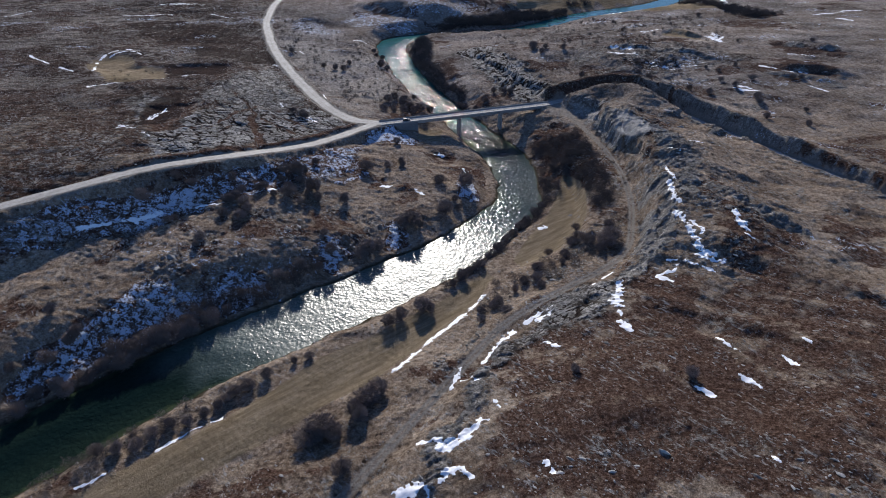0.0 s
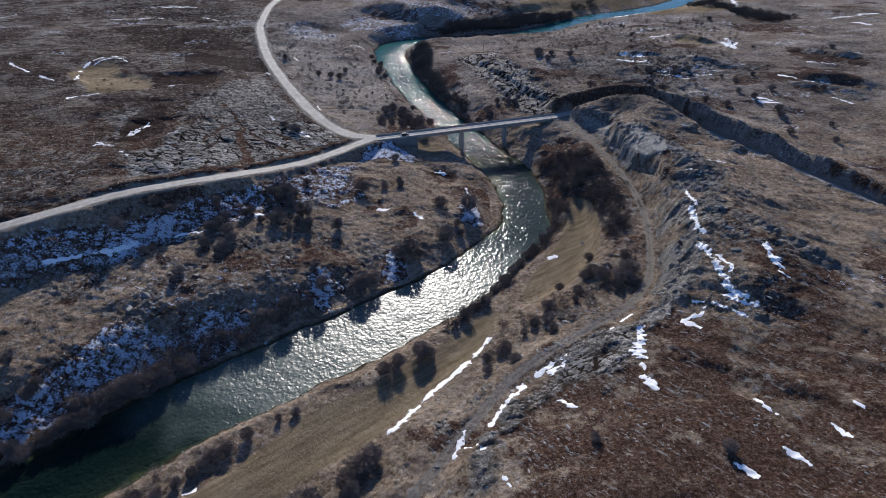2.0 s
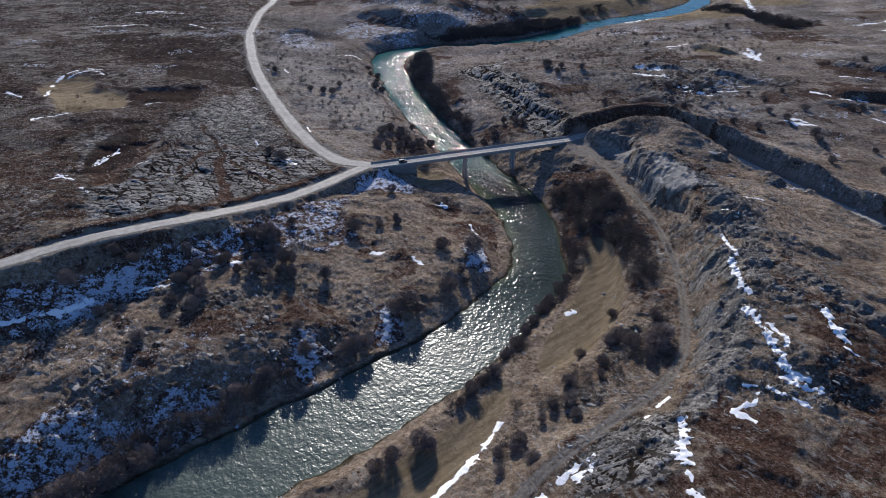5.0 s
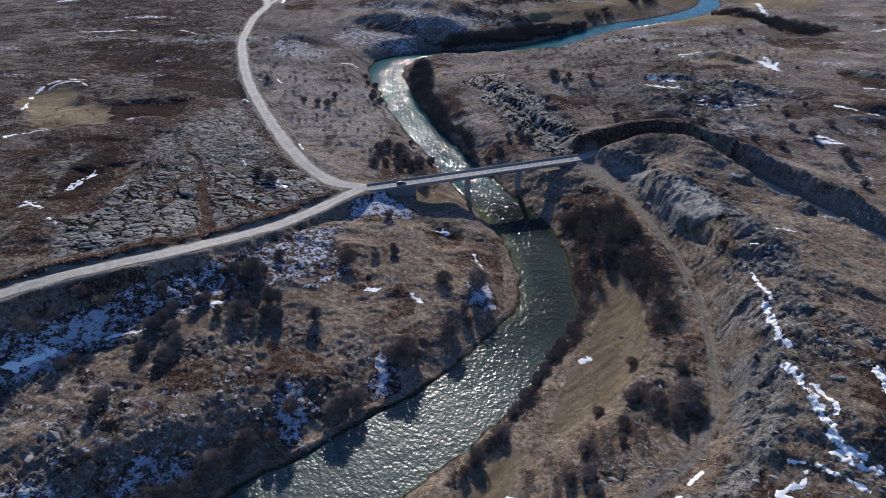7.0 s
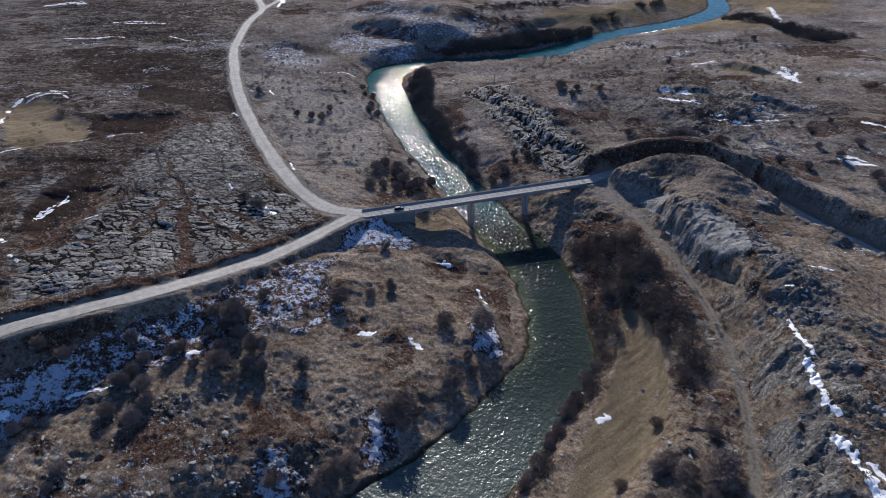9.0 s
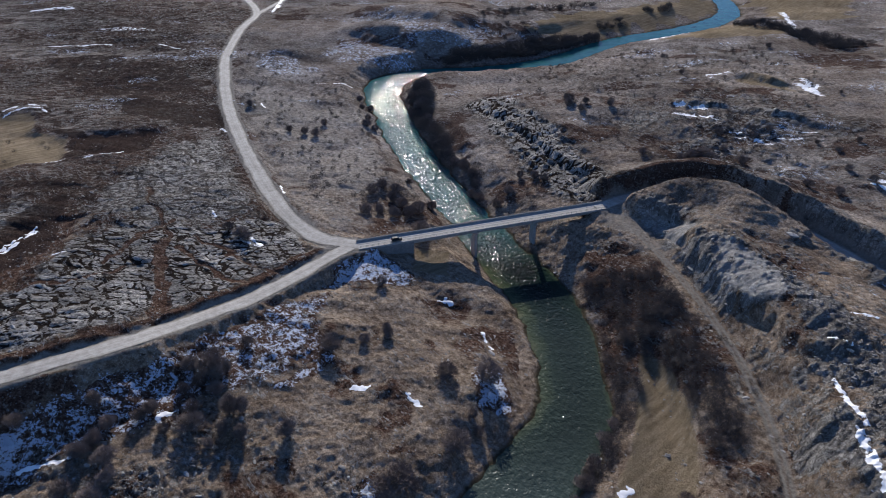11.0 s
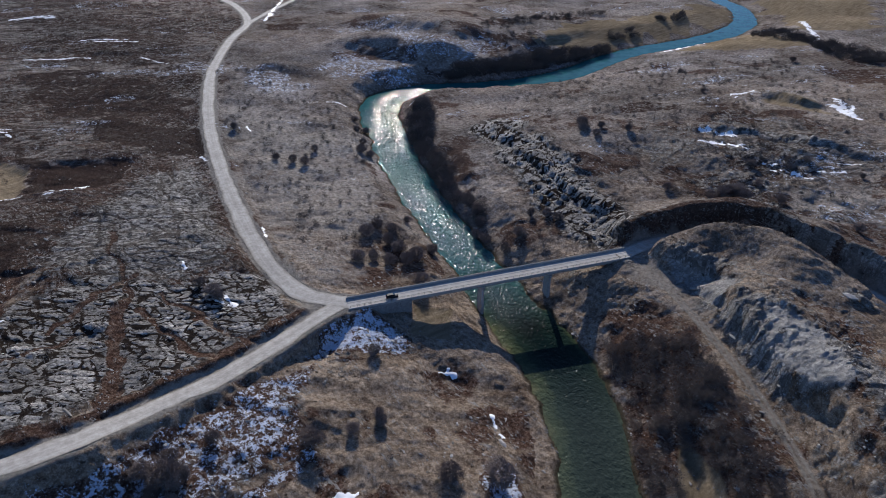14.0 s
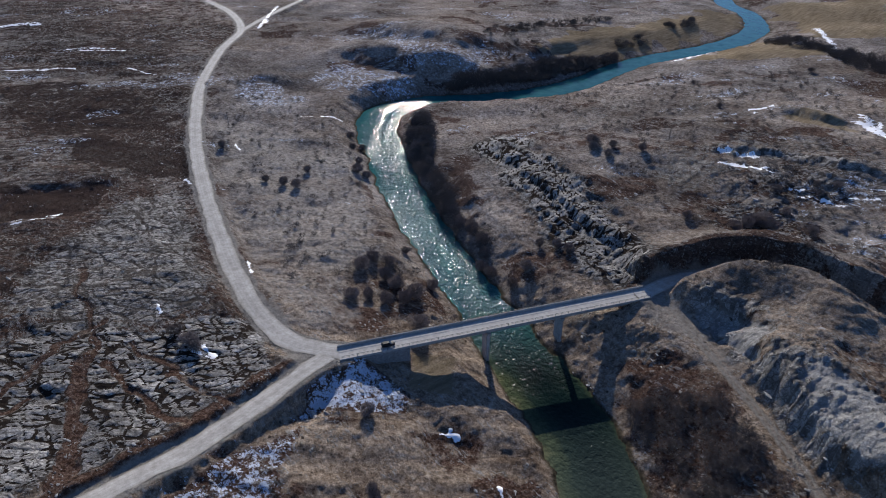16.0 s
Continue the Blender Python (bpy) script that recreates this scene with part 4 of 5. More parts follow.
SCATTERED = [
    (0.0085, 2.8, [(36, 619), (125, 691), (250, 702), (246, 578), (152, 415), (105, 458), (85, 473), (61, 555)]),
    (0.0120, 2.6, [(-163, 690), (-73, 629), (-47, 524), (-6, 453), (-21, 398), (-62, 428), (-96, 483), (-138, 571)]),
    (0.0026, 2.2, [(-265, 498), (-155, 519), (-93, 421), (-71, 390), (-100, 321), (-139, 286)]),
    (0.012, 2.0, [(88, 379), (115, 356), (139, 292), (98, 223), (79, 234), (86, 297)]),
    (0.0030, 1.8, [(-158, 241), (-110, 272), (-24, 339), (21, 342), (-7, 288), (-49, 249), (-94, 222), (-142, 207)]),
]
SCATTERED += [
    (0.0022, 2.6, [(-482, 959), (-254, 967), (-188, 815), (-159, 606), (-248, 557)]),
]
def dressing(x, y, h, shore, paved):
    """What covers the ground: rock, heath and meadow; snow, gravel and wet banks; and its fine relief."""
    near_by = (np.abs(x) < 520) & (y > 60) & (y < 1150)
    rock, heath, field, snow, crag, sunk = (np.zeros(x.shape) for _ in range(6))
    far = 1 + 2.5 * smooth(430, 700, y)
    wx = x + far * (3.0 * ripple(x, y, 14, 81) + 1.2 * ripple(x, y, 4, 82))
    wy = y + far * (3.0 * ripple(x, y, 14, 83) + 1.2 * ripple(x, y, 4, 84))
    for strength, poly in ROCKY:
        rock = np.maximum(rock, strength * inside(poly, wx, wy, 7))
    for strength, poly in CRAGS:
        crag = np.maximum(crag, strength * inside(poly, wx, wy, 4))
    for strength, poly in HEATHS + BROWN_BANDS:
        heath = np.maximum(heath, strength * inside(poly, wx, wy, 9))
    for strength, poly in SNOWY_BANKS + SNOWY_SLOPES:
        snow = np.maximum(snow, strength * inside(poly, wx, wy, 4))
    for strength, poly in MEADOWS:
        field = np.maximum(field, strength * inside(poly, wx, wy, 3))
    for poly in (STRIP_MEADOW, BANK_MEADOW):
        field = np.maximum(field, inside(poly, x + 0.6 * ripple(x, y, 4, 82), y, 2.0))
    for depth, poly in HOLLOWS:
        w = inside(poly, wx, wy, 6)
        sunk = np.maximum(sunk, depth * w)
        heath = np.maximum(heath, w * (1 - field))
        rock = rock * (1 - w)
    # walls of the cutting and the ledges are bare rock
    d, side, _ = near(CUT_ROAD, x, y, 16)
    crag = np.maximum(crag, np.where(d < 15, (0.35 + 0.45 * smooth(120, 140, x)) * smooth(3.4, 5, d) * (1 - smooth(8, 13, d)), 0))
    # dark heath on the cutting's north wall also stands in for its shade
    heath = np.maximum(heath, np.where((d < 15) & (side < 0), smooth(3.6, 5, d) * (1 - smooth(9, 12, d)), 0))
    for line, rise, width, reach in [LEDGES[1], LEDGES[5]] + [(curve(pts), up, 2.2, 6 * up) for up, pts in SCARPS]:
        d, _, _ = near(line, x, y, 12)
        crag = np.maximum(crag, np.where(d < 11, 0.8 * (1 - smooth(2, 6, d)), 0))
    west = inside(PLATEAU, x, y, 14) * (1 - field) * (1 - np.clip(sunk, 0, 1))
    rock = np.maximum(rock, west * 0.42 * smooth(-0.4, 0.5, rough(x, y, 45, 93, 3)))
    heath = np.maximum(heath, west * 0.8 * smooth(0.55, -0.4, rough(x, 1.4 * y, 52, 94, 3)))
    pave = np.maximum(rock, 0.42 * west)
    flat = np.zeros(x.shape)
    for strength, poly in SLABS:
        flat = np.maximum(flat, strength * inside(poly, wx, wy, 2.5))
    crag = crag * (1 - 0.5 * flat)
    rock, pave = np.maximum(rock, flat), np.maximum(pave, 0.7 * flat)
    for width, pts in FURROWS:
        d, _, _ = near(curve(pts, 4.0), wx, wy, width + 3)
        cut = np.where(d < width + 2, 1 - smooth(width * 0.4, width, d), 0)
        rock, pave, sunk, heath = rock * (1 - cut), pave * (1 - cut), np.maximum(sunk, 0.45 * cut), np.maximum(heath, 0.8 * cut)
    stones_near = np.zeros(x.shape)
    for strength, poly in GRAVEL:
        stones_near = np.maximum(stones_near, strength * inside(poly, wx, wy, 3))
    rock, heath = rock * (1 - stones_near), heath * (1 - stones_near)
    paved = np.maximum(paved, stones_near)
    crag = crag * smooth(-0.55, 0.25, rough(x, y, 13, 86, 3))
    rock = np.maximum(rock, crag)
    relief = 0.30 * rough(x, y, 6.0, 71, 3) + 0.16 * rough(x, y, 1.7, 75, 2)
    relief = relief * (1 - 0.8 * field)
    # rubble: small broken blocks in drifts
    strewn = np.zeros(x.shape)
    for poly in RUBBLE:
        strewn = np.maximum(strewn, inside(poly, wx, wy, 8))
    w = np.nonzero(strewn > 0.02)[0]
    strewn[w] *= smooth(-0.3, 0.35, rough(x[w], y[w], 11, 159, 3)) * (1 - field[w])
    gap, mark = cracks(x[w] + 0.4 * y[w], y[w] - 0.2 * x[w], 1.9, 160)
    relief[w] += strewn[w] * 0.75 * (mark * smooth(0.02, 0.25, gap) - 0.3)
    rock = np.maximum(rock, 0.45 * strewn)
    # patches of bare stone and of heath all over the hills
    wild = near_by * (1 - field) * (shore > 6)
    rock = np.maximum(rock, wild * 0.34 * smooth(0.2, 0.8, rough(x, y, 24, 87, 3)))
    heath = np.maximum(heath, wild * 0.7 * smooth(0.25, 0.9, rough(x, y * 1.6, 38, 88, 3)))
    snow = np.maximum(snow, wild * smooth(430, 560, y) * 0.45 * smooth(0.5, 0.95, rough(x * 0.6, y * 1.5, 26, 89, 3)))
    snow = np.maximum(snow, wild * smooth(110, 160, x) * 0.42 * smooth(0.45, 0.95, rough(x * 0.6, y * 1.3, 20, 90, 3)))
    # nearer ground among the snow is darkened to the heath colour
    heath = np.maximum(heath, 0.95 * smooth(0.2, 0.5, snow) * (y < 420))
    # the mound south of the cutting is stony grass
    d, side, _ = near(CUT_ROAD, x, y, 34)
    heath = heath * np.where((d < 33) & (side > 0), smooth(20, 32, d), 1.0)
    # shade on the left road's upper bank, put in as dark heath colour
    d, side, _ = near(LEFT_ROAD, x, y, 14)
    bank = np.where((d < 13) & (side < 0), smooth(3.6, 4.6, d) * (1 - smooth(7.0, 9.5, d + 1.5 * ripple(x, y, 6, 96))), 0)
    # hummocks and rubble on the slopes between the road and the river
    lower = inside(LOWER_SLOPE, x, y, 8)
    relief = relief + lower * (0.2 * ripple((x + y) / 2, y - x, 4.0, 118) + 0.16 * ripple(x, y, 1.7, 119))
    heath = np.maximum(heath, lower * 0.6 * smooth(0.0, 0.7, rough(x, y, 17, 120, 3)))
    rock = np.maximum(rock, lower * 0.36 * smooth(0.1, 0.8, rough(x, y, 12, 121, 3)))
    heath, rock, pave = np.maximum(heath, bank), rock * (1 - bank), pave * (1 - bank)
    # benches: low ledges along the beds of the rock
    q = (h + 1.6 * ripple(x, y, 19, 101) + 0.8 * ripple(x, y, 7, 102)) / 2.7
    f = q - np.floor(q)
    bed = wild * smooth(-0.35, 0.35, ripple(x, y, 70, 103) + 0.5 * ripple(x, y, 21, 104)) * (1 - smooth(0.2, 0.8, paved))
    bench = 2.7 * (smooth(0.0, 0.3, f) - f) * bed
    rock = np.maximum(rock, bed * (0.12 + 0.3 * smooth(40, 90, x)) * (1 - smooth(0.25, 0.42, f)))
    rock = rock * (1 - field)
    beach = np.where(shore < 5, smooth(0.3, 0.9, shore) * (1 - smooth(1.4, 2.8, shore)) * smooth(-0.5, 0.3, ripple(x, y, 16, 105)), 0)
    wet = np.where(shore < 4, 1 - smooth(0.1, 1.6, shore), 0)
    # clints: long blocks of pavement with open cracks between them
    u, v = 0.978 * x + 0.208 * y, -0.208 * x + 0.978 * y
    w = np.nonzero(near_by & (rock > 0.05))[0]
    bent = 1.3 * ripple(x[w], y[w], 6, 85)
    gap, mark = cracks(u[w] * 0.26 + bent * 0.25, v[w] + 0.8 * bent, 3.0, 91)
    block = smooth(0.03, 0.26, gap) * (0.35 + 0.9 * mark)
    # long joints across the beds, and a second set at an angle
    p, q = 0.77 * x[w] + 0.64 * y[w] + 1.5 * bent, -0.64 * x[w] + 0.77 * y[w]
    far_gap, _ = cracks(p, q * 0.16 + 0.6 * ripple(x[w], y[w], 18, 92), 6.5, 96)
    mid_gap, _ = cracks(p * 0.35 - 0.5 * bent, q, 5.2, 100)
    joint, mark_of = np.zeros(x.shape), np.zeros(x.shape)
    mark_of[w] = mark
    joint[w] = np.maximum(1 - smooth(0.0, 0.17 + 0.1 * ripple(x[w], y[w], 9, 122), gap), np.maximum(1 - smooth(0.0, 0.09, far_gap), 0.9 * (1 - smooth(0.0, 0.08, mid_gap))))
    turn = 0.35 * ripple(x[w], y[w], 30, 97)
    a, b = 0.82 * x[w] + 0.57 * y[w] + 2.2 * bent, -0.57 * x[w] + 0.82 * y[w] + turn * 6
    big, bold = cracks(a * 0.5, b, 3.6, 95)
    tor = smooth(0.0, 0.16, big) * (0.25 + 1.3 * bold)
    split, chip = cracks(a, b * 1.3 + bent, 1.9, 98)
    tor = tor + 0.4 * smooth(0.0, 0.2, split) * (0.3 + chip) + 0.35 * rough(x[w], y[w], 2.4, 99, 2)
    block = block * (1 - 0.8 * joint[w])
    relief[w] += rock[w] * 0.4 * block * (0.35 + 0.65 * smooth(0.2, 0.5, pave[w])) + crag[w] * 0.95 * tor - 0.4 * rock[w]
    along, over = 0.82 * x - 0.57 * y, 0.57 * x + 0.82 * y
    strata = ripple(along / 5 + 3 * ripple(x, y, 25, 106), over, 6.5, 107) + 0.5 * ripple(along / 4, over + 1.5 * ripple(x, y, 12, 108), 2.8, 109)
    level_beds = ripple(x / 5 + 2 * ripple(x, y, 25, 110), y, 6.0, 111) + 0.5 * ripple(x / 4, y + ripple(x, y, 12, 112), 2.6, 113)
    east = smooth(30, 70, x + 0.05 * (y - 300))
    relief = relief + wild * (1 - smooth(0.1, 0.6, paved)) * (east * 0.75 * strata + (1 - east) * 0.45 * level_beds) * (0.5 + 0.5 * smooth(-0.4, 0.4, ripple(x, y, 45, 114)))
    ribs = ripple((0.4 * x - 0.92 * y) / 7 + ripple(x, y, 20, 115), 0.92 * x + 0.4 * y + 1.2 * ripple(x, y, 9, 116), 5.0, 117) + 0.35 * ripple(x, y, 2.6, 157)
    relief = relief + inside(ROCKY[5][1], wx, wy, 5) * 1.9 * (0.5 - np.abs(ribs))
    relief = relief - sunk + 0.09 * flat * (348 - y)
    relief = relief * (1 - paved) * smooth(0, 2.5, shore)
    d, _, _ = near(TRACK, x, y, 4)
    rut = np.where(d < 3.5, 1 - smooth(1.6, 2.4, d), 0)
    relief = relief * (1 - 0.85 * rut) - rut * 0.15 * np.exp(-((d - 0.85) / 0.3) ** 2)
    tyre = rut * (0.4 + 0.4 * np.exp(-((d - 0.85) / 0.35) ** 2))
    rock = rock * (1 - rut)
    # mask for the painted haze: how far the ground is greyed with distance
    hazy = smooth(360, 500, y + 0.25 * np.abs(x)) * (0.75 + 0.25 * ripple(x, y, 60, 158))
    dense, dry = np.zeros(x.shape), np.zeros(x.shape)
    for strength, poly in DENSE:
        dense = np.maximum(dense, strength * inside(poly, wx, wy, 5) * (1 - field))
    for strength, poly in DRY:
        dry = np.maximum(dry, 0.85 * strength * inside(poly, wx, wy, 9) * (1 - field))
    growth = np.stack([dense, dry, np.zeros(x.shape)], 1)
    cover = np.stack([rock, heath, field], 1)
    wear = np.stack([snow, np.maximum(np.maximum(paved, tyre), 0.3 * beach), wet], 1)
    stone = np.stack([np.clip(pave * 1.4 + 0.4 * crag, 0, 1), crag, flat], 1)
    return cover, wear, stone, np.stack([joint, mark_of, hazy], 1), growth, relief


# ---- the ground, the water and the roads ----
def steps(*stretches):
    """Places along a line: (from, to, first spacing, growth) end to end."""
    out = []
    for a, b, gap, grow in stretches:
        p = a
        while p < b:
            out.append(p)
            p += gap
            gap *= grow
    return np.array(out)


def sheet(name, x, y, z, material, faces, colours=None):
    me = bpy.data.meshes.new(name)
    me.vertices.add(len(x))
    me.vertices.foreach_set("co", np.stack([x, y, z], 1).astype(np.float32).ravel())
    n = len(faces)
    me.loops.add(4 * n)
    me.loops.foreach_set("vertex_index", faces.astype(np.int32).ravel())
    me.polygons.add(n)
    me.polygons.foreach_set("loop_start", np.arange(0, 4 * n, 4, dtype=np.int32))
    me.polygons.foreach_set("use_smooth", np.ones(n, bool))
    me.update(calc_edges=True)
    for key, value in (colours or {}).items():
        a = me.color_attributes.new(key, "FLOAT_COLOR", "POINT")
        a.data.foreach_set("color", np.concatenate([value, np.ones((len(x), 1))], 1).astype(np.float32).ravel())
    me.materials.append(material)
    return new(name, me)


def quads(nx, ny):
    i = np.arange(nx * ny).reshape(ny, nx)
    return np.stack([i[:-1, :-1], i[:-1, 1:], i[1:, 1:], i[1:, :-1]], -1).reshape(-1, 4)


half = steps((0, 140, 0.6, 1.0), (140, 4300, 0.62, 1.034))
xs = np.concatenate([-half[:0:-1], half])
ys = np.concatenate([-steps((0, 1500, 2.0, 1.12))[:0:-1] + 92, steps((92, 430, 0.6, 1.0), (430, 1150, 0.62, 1.009), (1150, 4500, 7.0, 1.06))])
gx, gy = [a.ravel() for a in np.meshgrid(xs, ys)]
height, shore, paved = land(gx, gy)
cover, wear, stone, joints, growth, relief = dressing(gx, gy, height, shore, paved)
ground = tagged(sheet("ground", gx, gy, height + relief, GROUND, quads(len(xs), len(ys)), {"cover": cover, "wear": wear, "stone": stone, "joints": joints, "growth": growth}),
                "dry brown winter grassland with limestone and old snow", "ground", kind="structure")
TOP = (height + relief).reshape(len(ys), len(xs))


def level(x, y):
    """The ground's height at a place."""
    i = min(max(np.searchsorted(xs, x) - 1, 0), len(xs) - 2)
    j = min(max(np.searchsorted(ys, y) - 1, 0), len(ys) - 2)
    u, v = (x - xs[i]) / (xs[i + 1] - xs[i]), (y - ys[j]) / (ys[j + 1] - ys[j])
    return float((TOP[j, i] * (1 - u) + TOP[j, i + 1] * u) * (1 - v) + (TOP[j + 1, i] * (1 - u) + TOP[j + 1, i + 1] * u) * v)


def ribbon(name, line, half_width, material, across=7, lift=0.0, crown=0.05, label="", ragged=0.0, z=None):
    """A strip along a line, a little higher in its middle."""
    p = line[:, :2]
    d = np.gradient(p, axis=0)
    d /= np.linalg.norm(d, axis=1)[:, None]
    out = np.stack([d[:, 1], -d[:, 0]], 1)
    u = np.linspace(-1, 1, across)
    w = half_width if isinstance(half_width, np.ndarray) else np.full(len(p), half_width)
    q = p[:, None, :] + out[:, None, :] * (w[:, None] * u)[:, :, None]
    q = q.reshape(-1, 2)
    if ragged:
        edge = np.abs(np.tile(u, len(p)))[:, None] ** 3
        q = q + edge * ragged * np.stack([ripple(q[:, 0], q[:, 1], 5, 61), ripple(q[:, 0], q[:, 1], 5, 62)], 1)
    h = (np.repeat(line[:, 2], across) if z is None else np.full(len(q), z)) + lift + crown * np.tile(1 - u * u, len(p))
    shade = np.stack([np.tile(1 - np.abs(u), len(p))] * 3, 1)
    return tagged(sheet(name, q[:, 0], q[:, 1], h, material, quads(across, len(p)), {"cover": shade}), label, name.split("_")[0], kind="structure")


# the river's surface, with its ripples and small waves
stream = curve(RIVER[(RIVER[:, 1] > 30) & (RIVER[:, 1] < 1120)], 1.0)
river = ribbon("water", stream, stream[:, 2] + 3.0, WATER, 41, 0.0, 0.0, "rippled green river water glinting in low sun", z=0.0)
tagged(river, category="river")
co = np.empty(len(river.data.vertices) * 3, np.float32)
river.data.vertices.foreach_get("co", co)
co = co.reshape(-1, 3).astype(float)
a, b = co[:, 0], co[:, 1]
# calm far upstream, lively at the bend and above the bridge, calmer in the pool below it, then a long riffle
riffle = smooth(302, 240, b) * smooth(150, 190, b + 0.35 * (a + 60) + 6 * ripple(a, b, 7, 155))
bar, _, _ = near(np.array([(-16, 660), (-31, 648), (-36, 620), (-33, 590), (-29, 560), (-32, 530), (-22, 505)], float), a, b, 30)
shallow = (1 - smooth(3, 11, bar + 2.5 * ripple(a, b, 6, 156))) * smooth(500, 560, b)
lively = 0.2 + 0.6 * smooth(690, 640, b) + 0.15 * smooth(445, 415, b) * smooth(376, 398, b) - 0.3 * smooth(400, 350, b) - 0.04 * riffle
lively = lively * (1 - 0.85 * smooth(7, 13, bar) * smooth(540, 600, b))
lively = lively * (0.8 + 0.4 * smooth(-0.7, 0.8, rough(a, b, 13, 151, 3)))
co[:, 2] = lively * (0.06 * ripple(a, b, 6.5, 152) + 0.05 * ripple(a + 0.4 * b, b, 3.0, 153)) - 0.05
tone = np.empty(len(co) * 4, np.float32)
river.data.color_attributes["cover"].data.foreach_get("color", tone)
tone = tone.reshape(-1, 4)
tone[:, 1] = np.clip(lively, 0, 1)
dull = (0.6 - 0.35 * shallow) * smooth(440, 540, b)
# the pool's paler base colour stands in for sky on its ripples
run = np.stack([dull, riffle + 0.05 * shallow + 0.07 * smooth(525, 485, b) * smooth(382, 400, b) + 0.15 * (1 - riffle) * smooth(388, 345, b) * smooth(215, 235, b) + 0.3 * smooth(660, 710, b), riffle + 0.36 * (1 - riffle) * smooth(380, 335, b) * smooth(215, 235, b)], 1)
# upstream a bluer base colour stands in for the sky's reflection
tone[:, 2] = 0.04 + 0.8 * smooth(385, 440, b) + 0.12 * riffle
across = np.tile(np.linspace(-1, 1, 41), len(stream))
tone[:, 0] *= 1 - 0.5 * smooth(0.0, 0.5, across) * smooth(412, 385, b) * smooth(280, 310, b)
river.data.color_attributes["cover"].data.foreach_set("color", tone.ravel())
own = river.data.color_attributes.new("riffle", "FLOAT_COLOR", "POINT")
own.data.foreach_set("color", np.hstack([run, np.ones((len(run), 1))]).astype(np.float32).ravel())
river.data.vertices.foreach_set("co", co.astype(np.float32).ravel())
river.data.update()
ribbon("road_left", LEFT_ROAD, 3.1, ROAD, 7, 0.0, 0.06, "pale worn country road along the plateau's rim", 0.7)
ribbon("road_far", FAR_ROAD, 3.5, ROAD, 7, 0.004, 0.06, "pale worn road winding away from the bridge", 0.7)
ribbon("road_fork", FORK_ROAD, 2.4, ROAD, 7, -0.006, 0.05, "narrow side road leaving the main road", 0.35)
ribbon("road_cutting", CUT_ROAD, 3.1, ROAD, 7, -0.003, 0.06, "pale road running through a rock cutting", 0.35)
# ---- things ----
def mesh_from(name, verts, faces, material, smooth_shading=False):
    """A mesh from arrays of corners and of faces with equally many corners each."""
    verts, faces = np.asarray(verts, np.float32), np.asarray(faces, np.int32)
    me = bpy.data.meshes.new(name)
    me.vertices.add(len(verts))
    me.vertices.foreach_set("co", verts.ravel())
    n, k = faces.shape
    me.loops.add(n * k)
    me.loops.foreach_set("vertex_index", faces.ravel())
    me.polygons.add(n)
    me.polygons.foreach_set("loop_start", np.arange(0, n * k, k, dtype=np.int32))
    me.polygons.foreach_set("use_smooth", np.full(n, smooth_shading))
    me.update(calc_edges=True)
    me.validate()
    me.materials.append(material)
    return me


def part(name, bm, material, parent=None, label="", smooth_shading=False):
    """Link a bmesh (or a mesh) as one object under its thing."""
    if isinstance(bm, bmesh.types.BMesh):
        me = bpy.data.meshes.new(name)
        bm.to_mesh(me)
        bm.free()
        me.materials.append(material)
        for p in me.polygons:
            p.use_smooth = smooth_shading
    else:
        me = bm
    ob = new(name, me)
    ob.parent = parent
    return tagged(ob, label)


def box(bm, lo, hi, bevel=0.0, slope=0.0):
    """A block between two corners, which rises along x by slope, with rounded edges."""
    made = bmesh.ops.create_cube(bm, size=1.0)["verts"]
    for v in made:
        v.co = Vector([a + (b - a) * (c + 0.5) for a, b, c in zip(lo, hi, v.co)])
        v.co.z += v.co.x * slope
    if bevel:
        edges = list({e for v in made for e in v.link_edges})
        bmesh.ops.bevel(bm, geom=edges, offset=bevel, segments=2, profile=0.6, affect="EDGES")
    return bm


def loft(bm, sections):
    """Join equal rings of corners, one after the other, and close both ends."""
    rings = [[bm.verts.new(p) for p in ring] for ring in sections]
    for a, b in zip(rings, rings[1:]):
        for k in range(len(a)):
            bm.faces.new((a[k - 1], a[k], b[k], b[k - 1]))
    bm.faces.new(list(reversed(rings[0])))
    bm.faces.new(rings[-1])
    bmesh.ops.recalc_face_normals(bm, faces=bm.faces)
    return bm


def tube(bm, a, b, r0, r1=None, sides=8):
    a, b = Vector(a), Vector(b)
    q = (b - a).to_track_quat("Z", "Y")
    r1 = r0 if r1 is None else r1
    return loft(bm, [[p + q @ Vector((r * math.cos(k * math.tau / sides), r * math.sin(k * math.tau / sides), 0)) for k in range(sides)] for p, r in ((a, r0), (b, r1))])


BARK = plain("dark_bare_bark", (0.07, 0.055, 0.046), (0.13, 0.105, 0.09), 3.0)


def twig_material(name, a, b):
    g = Mat(name)
    c = g.mix(g.random(), a, b)
    c = g.mix(0.7, c, g.ramp(g.noise(1.5, 3, 0.6), (0.3, 0.6), (0.7, 1.35)), "MULTIPLY")
    return g.set(Base_Color=c, Roughness=0.95, Specular_IOR_Level=0.03)


TWIGS = twig_material("bare_twigs", (0.15, 0.12, 0.105), (0.24, 0.195, 0.172))


